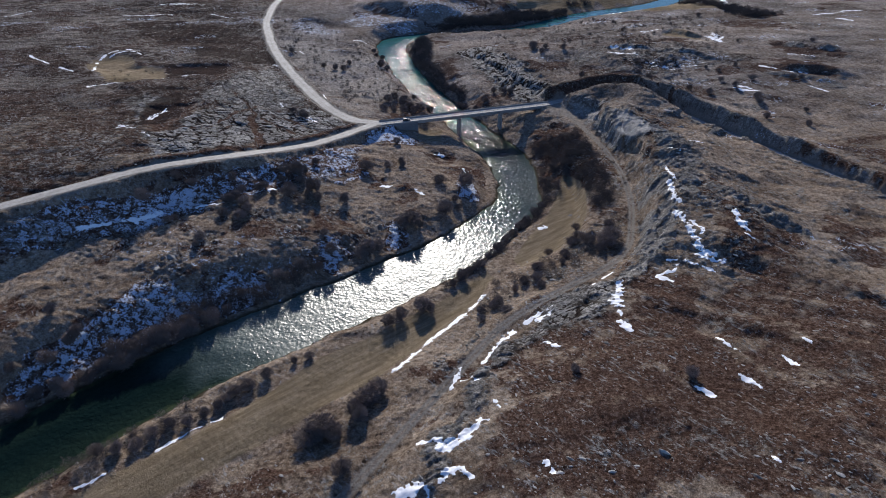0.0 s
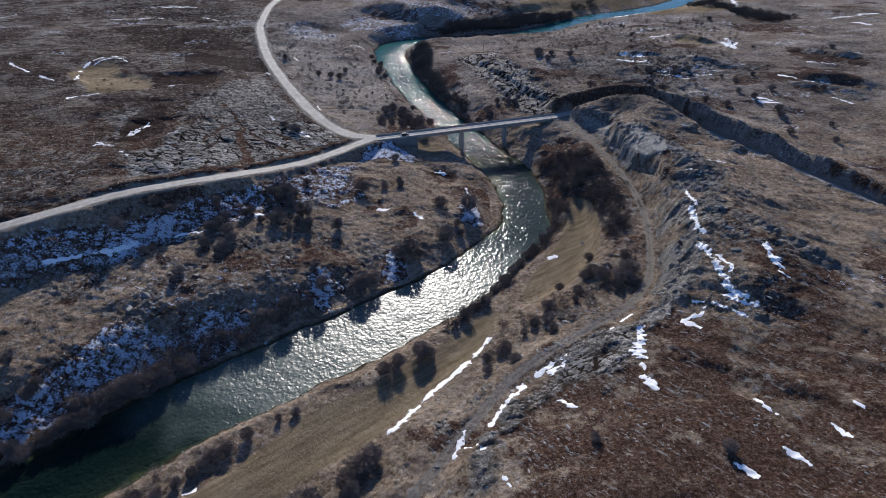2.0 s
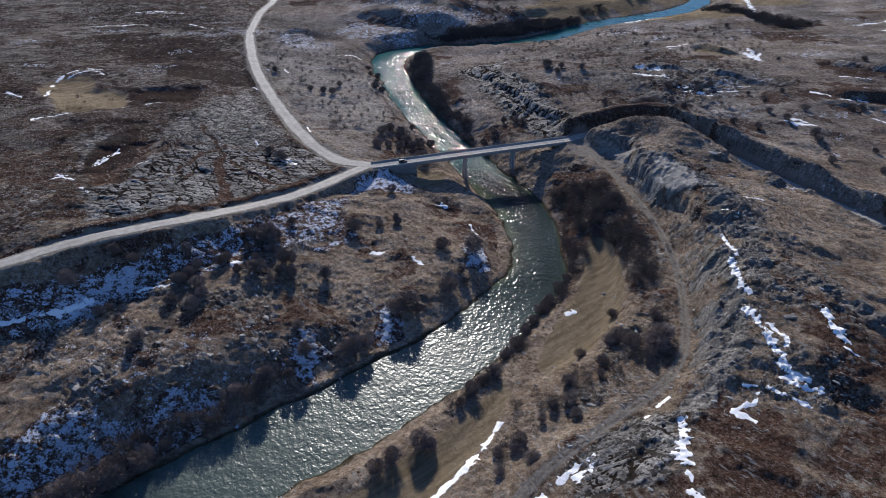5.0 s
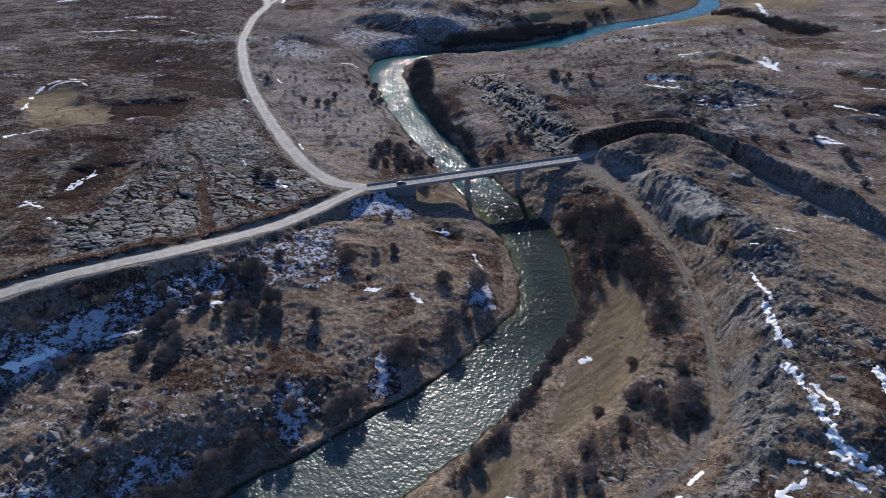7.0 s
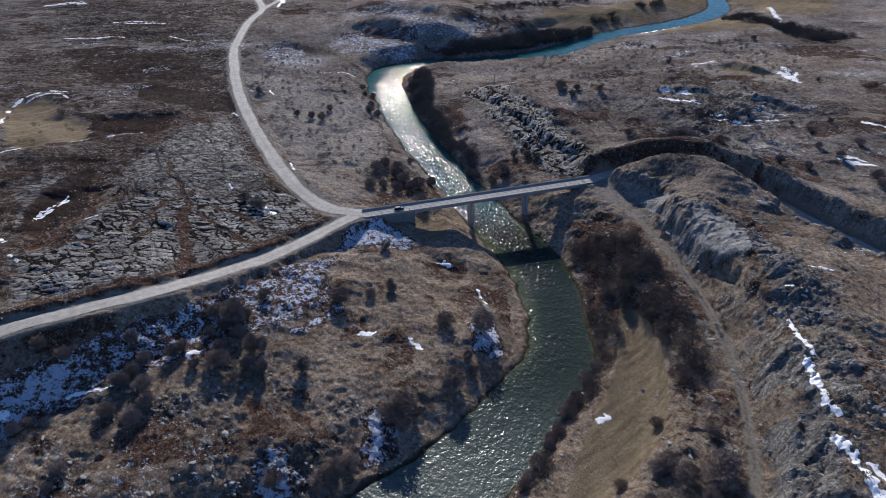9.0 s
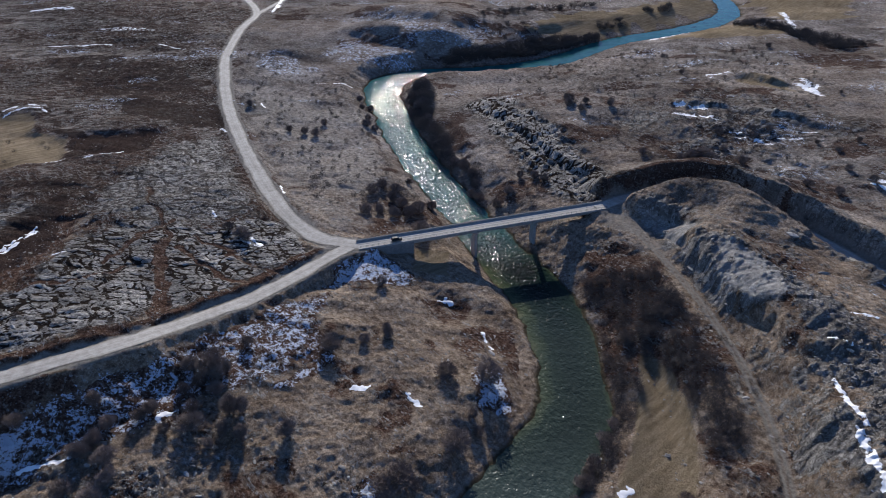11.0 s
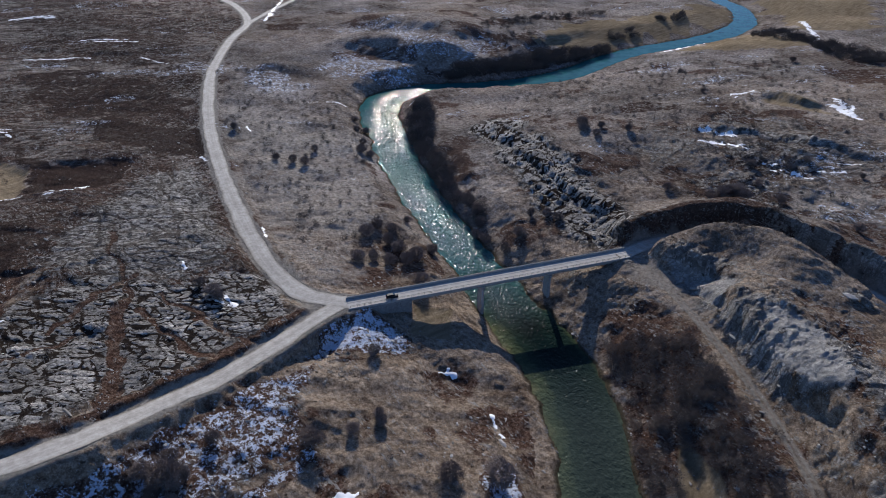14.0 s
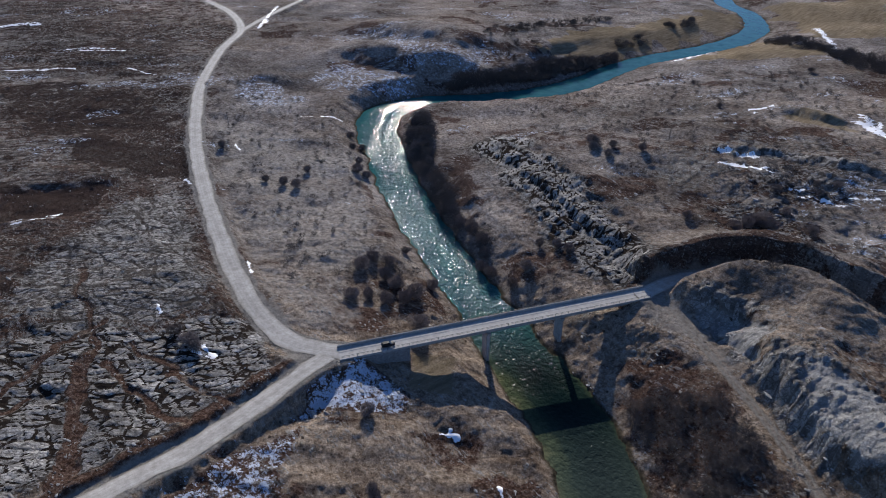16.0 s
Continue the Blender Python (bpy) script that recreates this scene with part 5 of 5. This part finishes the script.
# ---- shrubs ----
def spikes(a, b, r):
    """Thin three-sided tapering twigs from the places a to the places b."""
    a, b = np.asarray(a), np.asarray(b)
    d = b - a
    d = d / np.maximum(1e-6, np.linalg.norm(d, axis=1))[:, None]
    s = np.cross(d, np.where(np.abs(d[:, 2:3]) > 0.9, [[1.0, 0, 0]], [[0, 0, 1.0]]))
    s = s / np.maximum(1e-6, np.linalg.norm(s, axis=1))[:, None]
    t = np.cross(d, s)
    r = np.broadcast_to(r, len(a))[:, None]
    ring = [a + r * (math.cos(k * math.tau / 3) * s + math.sin(k * math.tau / 3) * t) for k in range(3)]
    verts = np.stack(ring + [b], 1).reshape(-1, 3)
    i = 4 * np.arange(len(a))[:, None, None]
    faces = (i + np.array([[0, 1, 3], [1, 2, 3], [2, 0, 3]])).reshape(-1, 3)
    return verts, faces


def grow(seed, stems, boughs, twigs, spread, wide=0.5, slim=1.0, fine=0.0105):
    """The stems and twigs of a bare shrub one metre high."""
    g = np.random.default_rng(seed)
    n = stems
    base = np.stack([g.normal(0, 0.05, n), g.normal(0, 0.05, n), np.full(n, -0.06)], 1)
    around, lean = g.uniform(0, math.tau, n), np.abs(g.normal(0.1, spread, n))
    way = np.stack([np.cos(around) * np.sin(lean), np.sin(around) * np.sin(lean), np.cos(lean)], 1)
    tip = base + way * g.uniform(0.55, 0.92, n)[:, None]
    sa, sb, sr = [base], [tip], [np.full(n, 0.017 * slim)]

    def branch(a, b, count, low, lengths, turn):
        k = len(a)
        t = g.uniform(low, 1.0, (k, count))[:, :, None]
        start = a[:, None] + (b - a)[:, None] * t
        d = (b - a) / np.linalg.norm(b - a, axis=1)[:, None]
        d = d[:, None] + g.normal(0, turn, (k, count, 3)) + np.array([0, 0, 0.08])
        d = d / np.linalg.norm(d, axis=2)[:, :, None]
        end = start + d * g.uniform(*lengths, (k, count))[:, :, None]
        return start.reshape(-1, 3), end.reshape(-1, 3)

    ba, bb = branch(base, tip, boughs, 0.25, (0.16, 0.36), 0.75)
    # fine twigs fill a dome
    m = twigs
    v = g.normal(0, 1, (m, 3))
    v /= np.linalg.norm(v, axis=1)[:, None]
    lump = 0.82 + 0.22 * np.sin(3.1 * v[:, 0] + seed) * np.cos(2.7 * v[:, 1] + 2 * seed) + 0.1 * np.sin(7 * v[:, 2] + seed)
    r = g.uniform(0.15, 1.0, m) ** 0.45 * lump
    ta = v * r[:, None] * np.array([wide, wide, 0.48]) + np.array([0, 0, 0.46])
    d = v * 0.8 + g.normal(0, 0.6, (m, 3)) + np.array([0, 0, 0.35])
    d /= np.linalg.norm(d, axis=1)[:, None]
    tb = ta + d * g.uniform(0.1, 0.2, m)[:, None]
    ta[:, 2], tb[:, 2] = np.maximum(ta[:, 2], 0.01), np.maximum(tb[:, 2], 0.02)
    wood = spikes(np.concatenate(sa + [ba]), np.concatenate(sb + [bb]), np.concatenate(sr + [np.full(len(ba), 0.0075)]))
    brush = spikes(ta, tb, fine)
    return wood, brush


SHRUBS = []
for k in range(6):
    wood, brush = grow(100 + k, 12, 6, 1000, 0.5, 0.55, 1.0, 0.0155)
    SHRUBS.append((mesh_from("stem", *wood, BARK), mesh_from("crown", *brush, TWIGS)))
SLENDER = []
for k in range(3):
    wood, brush = grow(140 + k, 7, 10, 760, 0.2, 0.31, 1.0, 0.0135)
    SLENDER.append((mesh_from("stem", *wood, BARK), mesh_from("crown", *brush, TWIGS)))


def plant(name, kind, x, y, size, wide, label, category, group):
    root = new(name)
    root.matrix_basis = Matrix.LocRotScale((x, y, level(x, y)), Euler((0, 0, random.uniform(0, 6.28))), (size * wide, size * wide, size))
    for word, me in zip(("stem", "crown"), kind):
        part(word, me, None, root)
    return tagged(root, label, category, group)


for places, label, group in (
        (MEADOW_SHRUBS, "bare brown shrub on the dry meadow by the river", "shrubs on the meadow"),
        (SLOPE_SHRUBS, "bare dark shrub on the snowy slope below the road", "shrubs below the road"),
        (BANK_SHRUBS, "dense leafless shrub on the shaded river bank", "shrubs on the shaded bank"),
        (NEAR_SHRUBS, "bare brown shrub beside the straw-coloured meadow strip", "shrubs along the meadow strip"),
        (FAR_SHRUBS, "bare grey-brown shrub on the open hillside", "shrubs beyond the bridge"),
        (HILL_SHRUBS, "lone bare shrub on the stony hillside", "shrubs on the stony hill"),
        (TRACK_SHRUBS, "bare reddish-brown shrub between meadow and farm track", "shrubs below the farm track"),
        (RIGHT_BANK_SHRUBS, "leafless brush at the edge of the river meadow", "brush along the river meadow"),
        (UPSTREAM_SHRUBS, "dark leafless shrub at the water's edge upstream", "shrubs along the upper river")):
    for x, y, size in places:
        plant("shrub", random.choice(SHRUBS), x, y, size, random.uniform(0.95, 1.4), label, "shrub", group)
for x, y, size in TALL_TREES:
    plant("bare_tree", random.choice(SLENDER), x, y, 0.8 * size, random.uniform(0.85, 1.3), "slender leafless young tree on the slope below the road", "tree", "slender trees below the road")


DARK_TWIGS = twig_material("dense_dark_twigs", (0.085, 0.072, 0.064), (0.125, 0.106, 0.095))


def thicket(name, areas, label, twigs, fine):
    """Many shrubs that nobody could count, joined into one."""
    made = [grow(200 + k, 6, 2, twigs, 0.5, 0.6, 1.0, fine) for k in range(5)]
    made = [(np.concatenate([w[0], b[0]]), np.concatenate([w[1], b[1] + len(w[0])])) for w, b in made]
    verts, faces, total = [], [], 0
    for dense, size, poly in areas:
        p = np.array(poly, float)
        lo, hi = p.min(0), p.max(0)
        tries = int(dense * (hi - lo).prod())
        xy = np.random.uniform(lo, hi, (tries, 2))
        keep = inside(poly, xy[:, 0], xy[:, 1], 1.0) > np.random.uniform(0.2, 1, tries)
        for x, y in xy[keep]:
            z = level(x, y)
            if z < 0.25:
                continue
            v, f = random.choice(made)
            s, w, a = size * random.uniform(0.45, 1.15), random.uniform(0.9, 1.5), random.uniform(0, 6.28)
            c, n = math.cos(a), math.sin(a)
            verts.append(np.stack([x + s * w * (v[:, 0] * c - v[:, 1] * n), y + s * w * (v[:, 0] * n + v[:, 1] * c), z + s * v[:, 2]], 1))
            faces.append(f + total)
            total += len(v)
    return tagged(new(name, mesh_from(name, np.concatenate(verts), np.concatenate(faces), DARK_TWIGS)), label, "shrubs", kind="stuff")


thicket("thicket", THICKETS, "dense leafless thickets along the river and the track", 190, 0.0145)
thicket("hedgerow", HEDGES, "dark leafless hedgerows along the far river and fields", 130, 0.028)
thicket("scrub", SCATTERED, "small scattered scrub on dry grassland", 75, 0.035)
# ---- snow left lying in patches ----
SNOW = Mat("old_snow")
SNOW.set(Base_Color=SNOW.ramp(SNOW.noise(0.7, 5, 0.65), (0.3, (0.74, 0.75, 0.77)), (0.7, (0.88, 0.885, 0.89))), Roughness=0.65, Specular_IOR_Level=0.25,
         Normal=SNOW.bump(SNOW.noise(2.2, 4, 0.6), 0.4, 0.15))


def snow_patch(half_width, pts, seed):
    """A patch along a line, with a ragged edge and a few holes, that lies on the ground."""
    pts = np.array(pts, float)
    pts = np.vstack([pts[0] + 0.15 * (pts[0] - pts[-1]), pts, pts[-1] + 0.15 * (pts[-1] - pts[0])]) if len(pts) == 2 else pts
    line = curve([(*p, 0.0) for p in pts], 0.6)
    gap = 0.3 if line[:, 1].max() < 420 else 0.8
    lo, hi = line[:, :2].min(0) - 2.4 * half_width, line[:, :2].max(0) + 2.4 * half_width
    px, py = np.arange(lo[0], hi[0], gap), np.arange(lo[1], hi[1], gap)
    x, y = [a.ravel() for a in np.meshgrid(px, py)]
    d, _, _ = near(line, x, y, 2.4 * half_width)
    edge = half_width * (0.9 + 0.6 * ripple(x, y, 4.2, seed) + 0.7 * ripple(x, y, 1.9, seed + 1) + 0.65 * ripple(x, y, 0.9, seed + 2)) - np.minimum(d, 99)
    keep = edge > 0
    f = quads(len(px), len(py))
    f = f[keep[f].sum(1) >= 3]
    if not len(f):
        return
    used, f = np.unique(f, return_inverse=True)
    x, y, edge = x[used], y[used], edge[used]
    z = np.array([level(a, b) for a, b in zip(x, y)]) + np.where(edge > 0, 0.04 + 0.08 * smooth(0, 0.8, edge), -0.05)
    f = f.reshape(-1, 4)
    # each piece that lies apart is a patch of its own
    mark = np.arange(len(x))
    while True:
        low = mark.copy()
        np.minimum.at(low, f.ravel(), np.repeat(mark[f].min(1), 4))
        if (low == mark).all():
            break
        mark = low
    for m in np.unique(mark):
        own = f[mark[f[:, 0]] == m]
        if len(own) < 7:
            continue
        pick, own = np.unique(own, return_inverse=True)
        at = np.array([x[pick].mean(), y[pick].mean(), z[pick].min()])
        me = mesh_from("snow_patch", np.stack([x, y, z], 1)[pick] - at, own.reshape(-1, 4), SNOW.m, True)
        ob = new("snow_patch", me)
        ob.location = at
        tagged(ob, "small bright patch of old snow on dry ground", "snow", "snow patches")


for k, (w, pts) in enumerate(SNOW_RIDGE + SNOW_RIM + SNOW_HILL + SNOW_FAR + SNOW_PLATEAU + SNOW_SPOTS + SNOW_SCARPS):
    snow_patch(w, pts, 300 + 3 * k)

# ---- the bridge ----
RAIL = plain("dull_painted_steel", (0.08, 0.08, 0.085), (0.16, 0.155, 0.15), 4.0, 0.6, 0.4, 0.01)
DECK = plain("worn_deck_asphalt", (0.27, 0.258, 0.24), (0.4, 0.385, 0.36), 0.6, 0.85, 0.0, 0.02)
LONG, RISE = 112.1, 1.8 / 112.1
bridge = tagged(new("road_bridge"), "long concrete road bridge on tall piers over the river", "bridge")
bridge.matrix_basis = pose(-38.0, 384.3, 13.72, 0, 0, 16.53)
bm = box(bmesh.new(), (-0.5, -2.9, -0.35), (LONG + 0.3, 2.9, 0.03), 0, RISE)
part("roadway", bm, DECK, bridge, "pale worn asphalt roadway")
bm = box(bmesh.new(), (20, -3.2, -0.75), (LONG, 3.2, -0.36), 0.04, RISE)
part("deck_slab", bm, CONCRETE, bridge)
for side in (-1, 1):
    lo, hi = sorted((side * 2.9, side * 3.45))
    bm = box(bmesh.new(), (-0.5, lo, -0.5), (LONG + 0.3, hi, 0.28 if side < 0 else 0.75), 0.04, RISE)
    part("kerb", bm, CONCRETE, bridge, "raised concrete edge kerb")
    lo, hi = sorted((side * 1.4, side * 2.1))
    bm = box(bmesh.new(), (20, lo, -2.1), (LONG - 0.5, hi, -0.75), 0.03, RISE)
    part("girder", bm, CONCRETE, bridge)
    railing = part("railing", tube(bmesh.new(), (0, side * 3.2, 1.25), (LONG, side * 3.2, 1.25 + LONG * RISE), 0.055), RAIL, bridge, "dull steel railing")
    part("middle_rail", tube(bmesh.new(), (0, side * 3.2, 0.8), (LONG, side * 3.2, 0.8 + LONG * RISE), 0.035, None, 6), RAIL, railing)
    post = None
    for k in range(46):
        x = 0.2 + k * 2.48
        if post is None:
            post = part("post", box(bmesh.new(), (-0.05, -0.05, 0), (0.05, 0.05, 1.02), 0.01), RAIL, railing)
            here = post
        else:
            here = part("post", post.data, RAIL, railing)
        here.location = (x, side * 3.2, 0.26 + x * RISE)


def pier(x, foot):
    top = -2.1 + x * RISE
    rings = []
    for z, a, b in ((foot, 1.15, 3.0), (foot + 1.4, 1.15, 3.0), (foot + 1.6, 0.75, 2.55), (top - 1.0, 0.65, 2.3), (top - 0.99, 0.8, 3.0), (top, 0.8, 3.1)):
        rings.append([(x + p * a, q * b, z) for p, q in ((-1, -0.8), (-0.5, -1), (0.5, -1), (1, -0.8), (1, 0.8), (0.5, 1), (-0.5, 1), (-1, 0.8))])
    part("pier", loft(bmesh.new(), rings), CONCRETE, bridge, "tall tapered concrete pier")


for x in (50.5, 78.0):
    pier(x, -16.5)
# solid abutments: a long walled ramp at the junction, a short one on the far bank
bm = bmesh.new()
loft(bm, [[(x, -3.35 - 0.4 * b, -13.5), (x, 3.35 + 0.4 * b, -13.5), (x, 3.35, -0.36 + x * RISE), (x, -3.35, -0.36 + x * RISE)] for x, b in ((-0.2, 1), (22.6, 1))])
part("abutment", bm, STONEWORK, bridge, "grey masonry abutment wall")
bm = bmesh.new()
loft(bm, [[(x, -3.6, -12.5), (x, 3.6, -12.5), (x, 3.3, -0.36 + x * RISE), (x, -3.3, -0.36 + x * RISE)] for x in (LONG - 4.0, LONG + 0.3)])
part("abutment", bm, STONEWORK, bridge, "grey masonry abutment wall")

# ---- a car on the bridge ----
PAINT = Mat("dark_car_paint").set(Base_Color=(0.012, 0.013, 0.016), Roughness=0.6, Specular_IOR_Level=0.2)
GLASS = Mat("dark_car_glass").set(Base_Color=(0.01, 0.012, 0.014), Roughness=0.25, Specular_IOR_Level=0.3)
TYRE = plain("black_rubber", (0.01, 0.01, 0.01), (0.025, 0.025, 0.025), 8.0)
ALLOY = plain("grey_alloy", (0.3, 0.3, 0.31), (0.45, 0.45, 0.46), 8.0, 0.35, 0.8, 0.005)
LAMP = plain("clear_lamp_cover", (0.5, 0.5, 0.5), (0.65, 0.65, 0.65), 9.0, 0.1)
RED = plain("red_lamp_cover", (0.25, 0.01, 0.01), (0.35, 0.015, 0.015), 9.0, 0.15)


def car(m):
    root = tagged(new("car"), "dark grey estate car driving on the bridge roadway", "car")
    root.matrix_basis = m
    # sections of the body along its length: x, half width, sill, shoulder
    body = [(-2.25, 0.72, 0.45, 0.8), (-2.15, 0.85, 0.3, 0.95), (-1.4, 0.9, 0.22, 1.0), (0, 0.91, 0.2, 1.0), (1.0, 0.9, 0.22, 0.98), (1.9, 0.86, 0.26, 0.86), (2.2, 0.76, 0.36, 0.72), (2.28, 0.66, 0.45, 0.62)]
    bm = loft(bmesh.new(), [[(x, -w * 0.9, a), (x, w * 0.9, a), (x, w, (a + b) / 2), (x, w * 0.95, b - 0.08), (x, w * 0.8, b), (x, -w * 0.8, b), (x, -w * 0.95, b - 0.08), (x, -w, (a + b) / 2)] for x, w, a, b in body])
    shell = part("body", bm, PAINT, root, "dark glossy painted body", True)
    cabin = [(-2.1, 0.76, 0.98), (-1.75, 0.68, 1.44), (-0.4, 0.68, 1.53), (0.35, 0.66, 1.47), (1.15, 0.76, 0.98)]
    bm = loft(bmesh.new(), [[(x, -0.8, 0.9), (x, 0.8, 0.9), (x, w, z), (x, -w, z)] for x, w, z in cabin])
    part("window_glass", bm, GLASS, root, "dark tinted windows")
    bm = loft(bmesh.new(), [[(x, -w, z), (x, w, z), (x, w * 0.9, z + 0.05), (x, -w * 0.9, z + 0.05)] for x, w, z in ((-1.8, 0.7, 1.42), (-0.4, 0.7, 1.515), (0.35, 0.67, 1.46))])
    part("roof", bm, PAINT, root)
    for x in (-1.35, 1.4):
        for y in (-0.8, 0.8):
            wheel = part("wheel", tube(bmesh.new(), (x, y - 0.11, 0.33), (x, y + 0.11, 0.33), 0.33, None, 20), TYRE, root, "black tyre")
            part("rim", tube(bmesh.new(), (x, y - 0.125, 0.33), (x, y + 0.125, 0.33), 0.2, None, 14), ALLOY, wheel, "grey alloy rim")
    for y in (-0.55, 0.55):
        part("headlight", box(bmesh.new(), (2.1, y - 0.16, 0.6), (2.27, y + 0.16, 0.72), 0.03), LAMP, root)
        part("tail_light", box(bmesh.new(), (-2.28, y - 0.14, 0.7), (-2.14, y + 0.14, 0.88), 0.03), RED, root)
    return root


car(bridge.matrix_basis @ pose(15.8, -0.9, 0.05 + 15.8 * RISE, 0, -math.degrees(math.atan(RISE)), 0))

# ---- loose stones ----
STONE = Mat("grey_limestone")
STONE.set(Base_Color=STONE.mix(0.7, STONE.mix(STONE.island(), (0.14, 0.131, 0.12), (0.42, 0.4, 0.37)), STONE.ramp(STONE.noise(2.5, 6, 0.7), (0.3, 0.5), (0.7, 1.3)), "MULTIPLY"), Roughness=0.9,
          Normal=STONE.bump(STONE.noise(3.0, 5, 0.7), 0.6, 0.15))


def ball(level_of_detail):
    bm = bmesh.new()
    bmesh.ops.create_icosphere(bm, subdivisions=level_of_detail, radius=1.0)
    bm.verts.ensure_lookup_table()
    v = np.array([p.co for p in bm.verts])
    f = np.array([[p.index for p in q.verts] for q in bm.faces])
    bm.free()
    return v, f


def loose_stones():
    g = np.random.default_rng(7)
    seen = (np.abs(gx) < 40 + 0.62 * gy) & (gy > 95) & (gy < 620) & (shore > 0.3) & (paved < 0.2) & (np.abs(gx) < 300)
    chance = (0.02 + 0.07 * cover[:, 0] + 0.09 * cover[:, 1]) * smooth(-0.25, 0.5, rough(gx, gy, 22, 131, 3)) * (1 - 0.97 * cover[:, 2])
    chance = chance + 0.2 * np.exp(-((shore - 0.9) / 0.8) ** 2) * smooth(0.0, 0.6, ripple(gx, gy, 9, 133) + 0.3)
    chance = chance + 0.14 * inside([(60, 330), (90, 330), (100, 250), (80, 215), (20, 175), (0, 185), (30, 225), (62, 262)], gx, gy, 6) * smooth(-0.2, 0.6, rough(gx, gy, 9, 135, 2))
    for poly in RUBBLE:
        chance = chance + 0.07 * inside(poly, gx, gy, 6) * smooth(-0.2, 0.5, rough(gx, gy, 11, 159, 3))
    chance = chance * (1 - 0.85 * stone[:, 0])
    area = np.clip((gy - 430) / 400, 0, 1) * 2 + 1
    pick = np.nonzero(seen & (g.uniform(0, 1, len(gx)) < chance * area))[0]
    if len(pick) > 28000:
        pick = g.choice(pick, 28000, replace=False)
    v, f = ball(1)
    n = len(pick)
    size = np.exp(g.normal(-1.45, 0.45, n)) * (1 + 0.5 * cover[pick, 0])
    stretch = g.uniform(0.6, 1.4, (n, 1, 3)) * np.array([1.7, 0.8, 0.5])
    p = v[None] * g.uniform(0.72, 1.18, (n, len(v), 1)) * stretch * size[:, None, None]
    a = g.normal(-0.75, 0.45, n)[:, None]
    q = np.stack([p[:, :, 0] * np.cos(a) - p[:, :, 1] * np.sin(a), p[:, :, 0] * np.sin(a) + p[:, :, 1] * np.cos(a), p[:, :, 2]], 2)
    q += np.stack([gx[pick] + g.uniform(-0.3, 0.3, n), gy[pick] + g.uniform(-0.3, 0.3, n), (height + relief)[pick] - 0.1 * size], 1)[:, None]
    faces = (f[None] + len(v) * np.arange(n)[:, None, None]).reshape(-1, 3)
    return tagged(new("loose_stones", mesh_from("loose_stones", q.reshape(-1, 3), faces, STONE.m)), "grey limestone rubble strewn over the slopes", "stones", kind="stuff")


loose_stones()


def outcrop(x, y, size, seed):
    """A weathered limestone outcrop with split beds, half buried."""
    v, f = ball(5)
    g = np.random.default_rng(seed)
    v = v / (np.abs(v) ** 3).sum(1)[:, None] ** (1 / 3)
    p = v * np.array([1.35, 0.85, 0.42]) * size
    o = g.uniform(0, 500, 2)
    a, b = p[:, 0] + 0.7 * p[:, 2] + o[0], p[:, 1] - 0.6 * p[:, 2] + o[1]
    gap, mark = cracks(a * 0.6, b, size * 0.42, seed)
    push = 0.2 * size * (mark - 0.5) * smooth(0.0, 0.05, gap) - 0.05 * size * (1 - smooth(0.0, 0.07, gap))
    push = push + 0.13 * size * rough(a, b, size * 0.8, seed + 3, 5)
    p = p + v * push[:, None]
    p[:, 2] += 0.22 * p[:, 0] - 0.1 * p[:, 1]
    turn = g.uniform(-0.5, 0.5)
    c, s = math.cos(turn), math.sin(turn)
    p = np.stack([p[:, 0] * c - p[:, 1] * s, p[:, 0] * s + p[:, 1] * c, p[:, 2] - 0.16 * size], 1)
    ob = new("rock_outcrop", mesh_from("rock_outcrop", p, f, STONE.m, False))
    ob.location = (x, y, level(x, y))
    return tagged(ob, "weathered grey limestone outcrop rising from the slope", "rock", "outcrops on the ridge")


for k, (x, y, size) in enumerate(OUTCROPS):
    outcrop(x, y, 0.4 * size, 500 + 5 * k)


# ---- poles carrying a line over the hill ----
POLE_WOOD = plain("grey_weathered_wood", (0.1, 0.085, 0.07), (0.19, 0.165, 0.14), 4.0)


def utility_pole(x, y):
    root = tagged(new("utility_pole"), "weathered grey wooden pole on the hillside", "pole", "poles over the hill")
    root.location = (x, y, level(x, y) - 0.3)
    part("shaft", tube(bmesh.new(), (0, 0, 0), (0, 0, 8.3), 0.16, 0.11, 10), POLE_WOOD, root)
    part("crossarm", box(bmesh.new(), (-0.8, -0.06, 7.7), (0.8, 0.06, 7.85), 0.01), POLE_WOOD, root)
    for k in (-0.7, 0, 0.7):
        part("insulator", tube(bmesh.new(), (k, 0, 7.85), (k, 0, 8.05), 0.05, 0.04, 8), CONCRETE, root)


for x, y in ((32, 566), (114, 546), (-131, 585)):
    utility_pole(x, y)
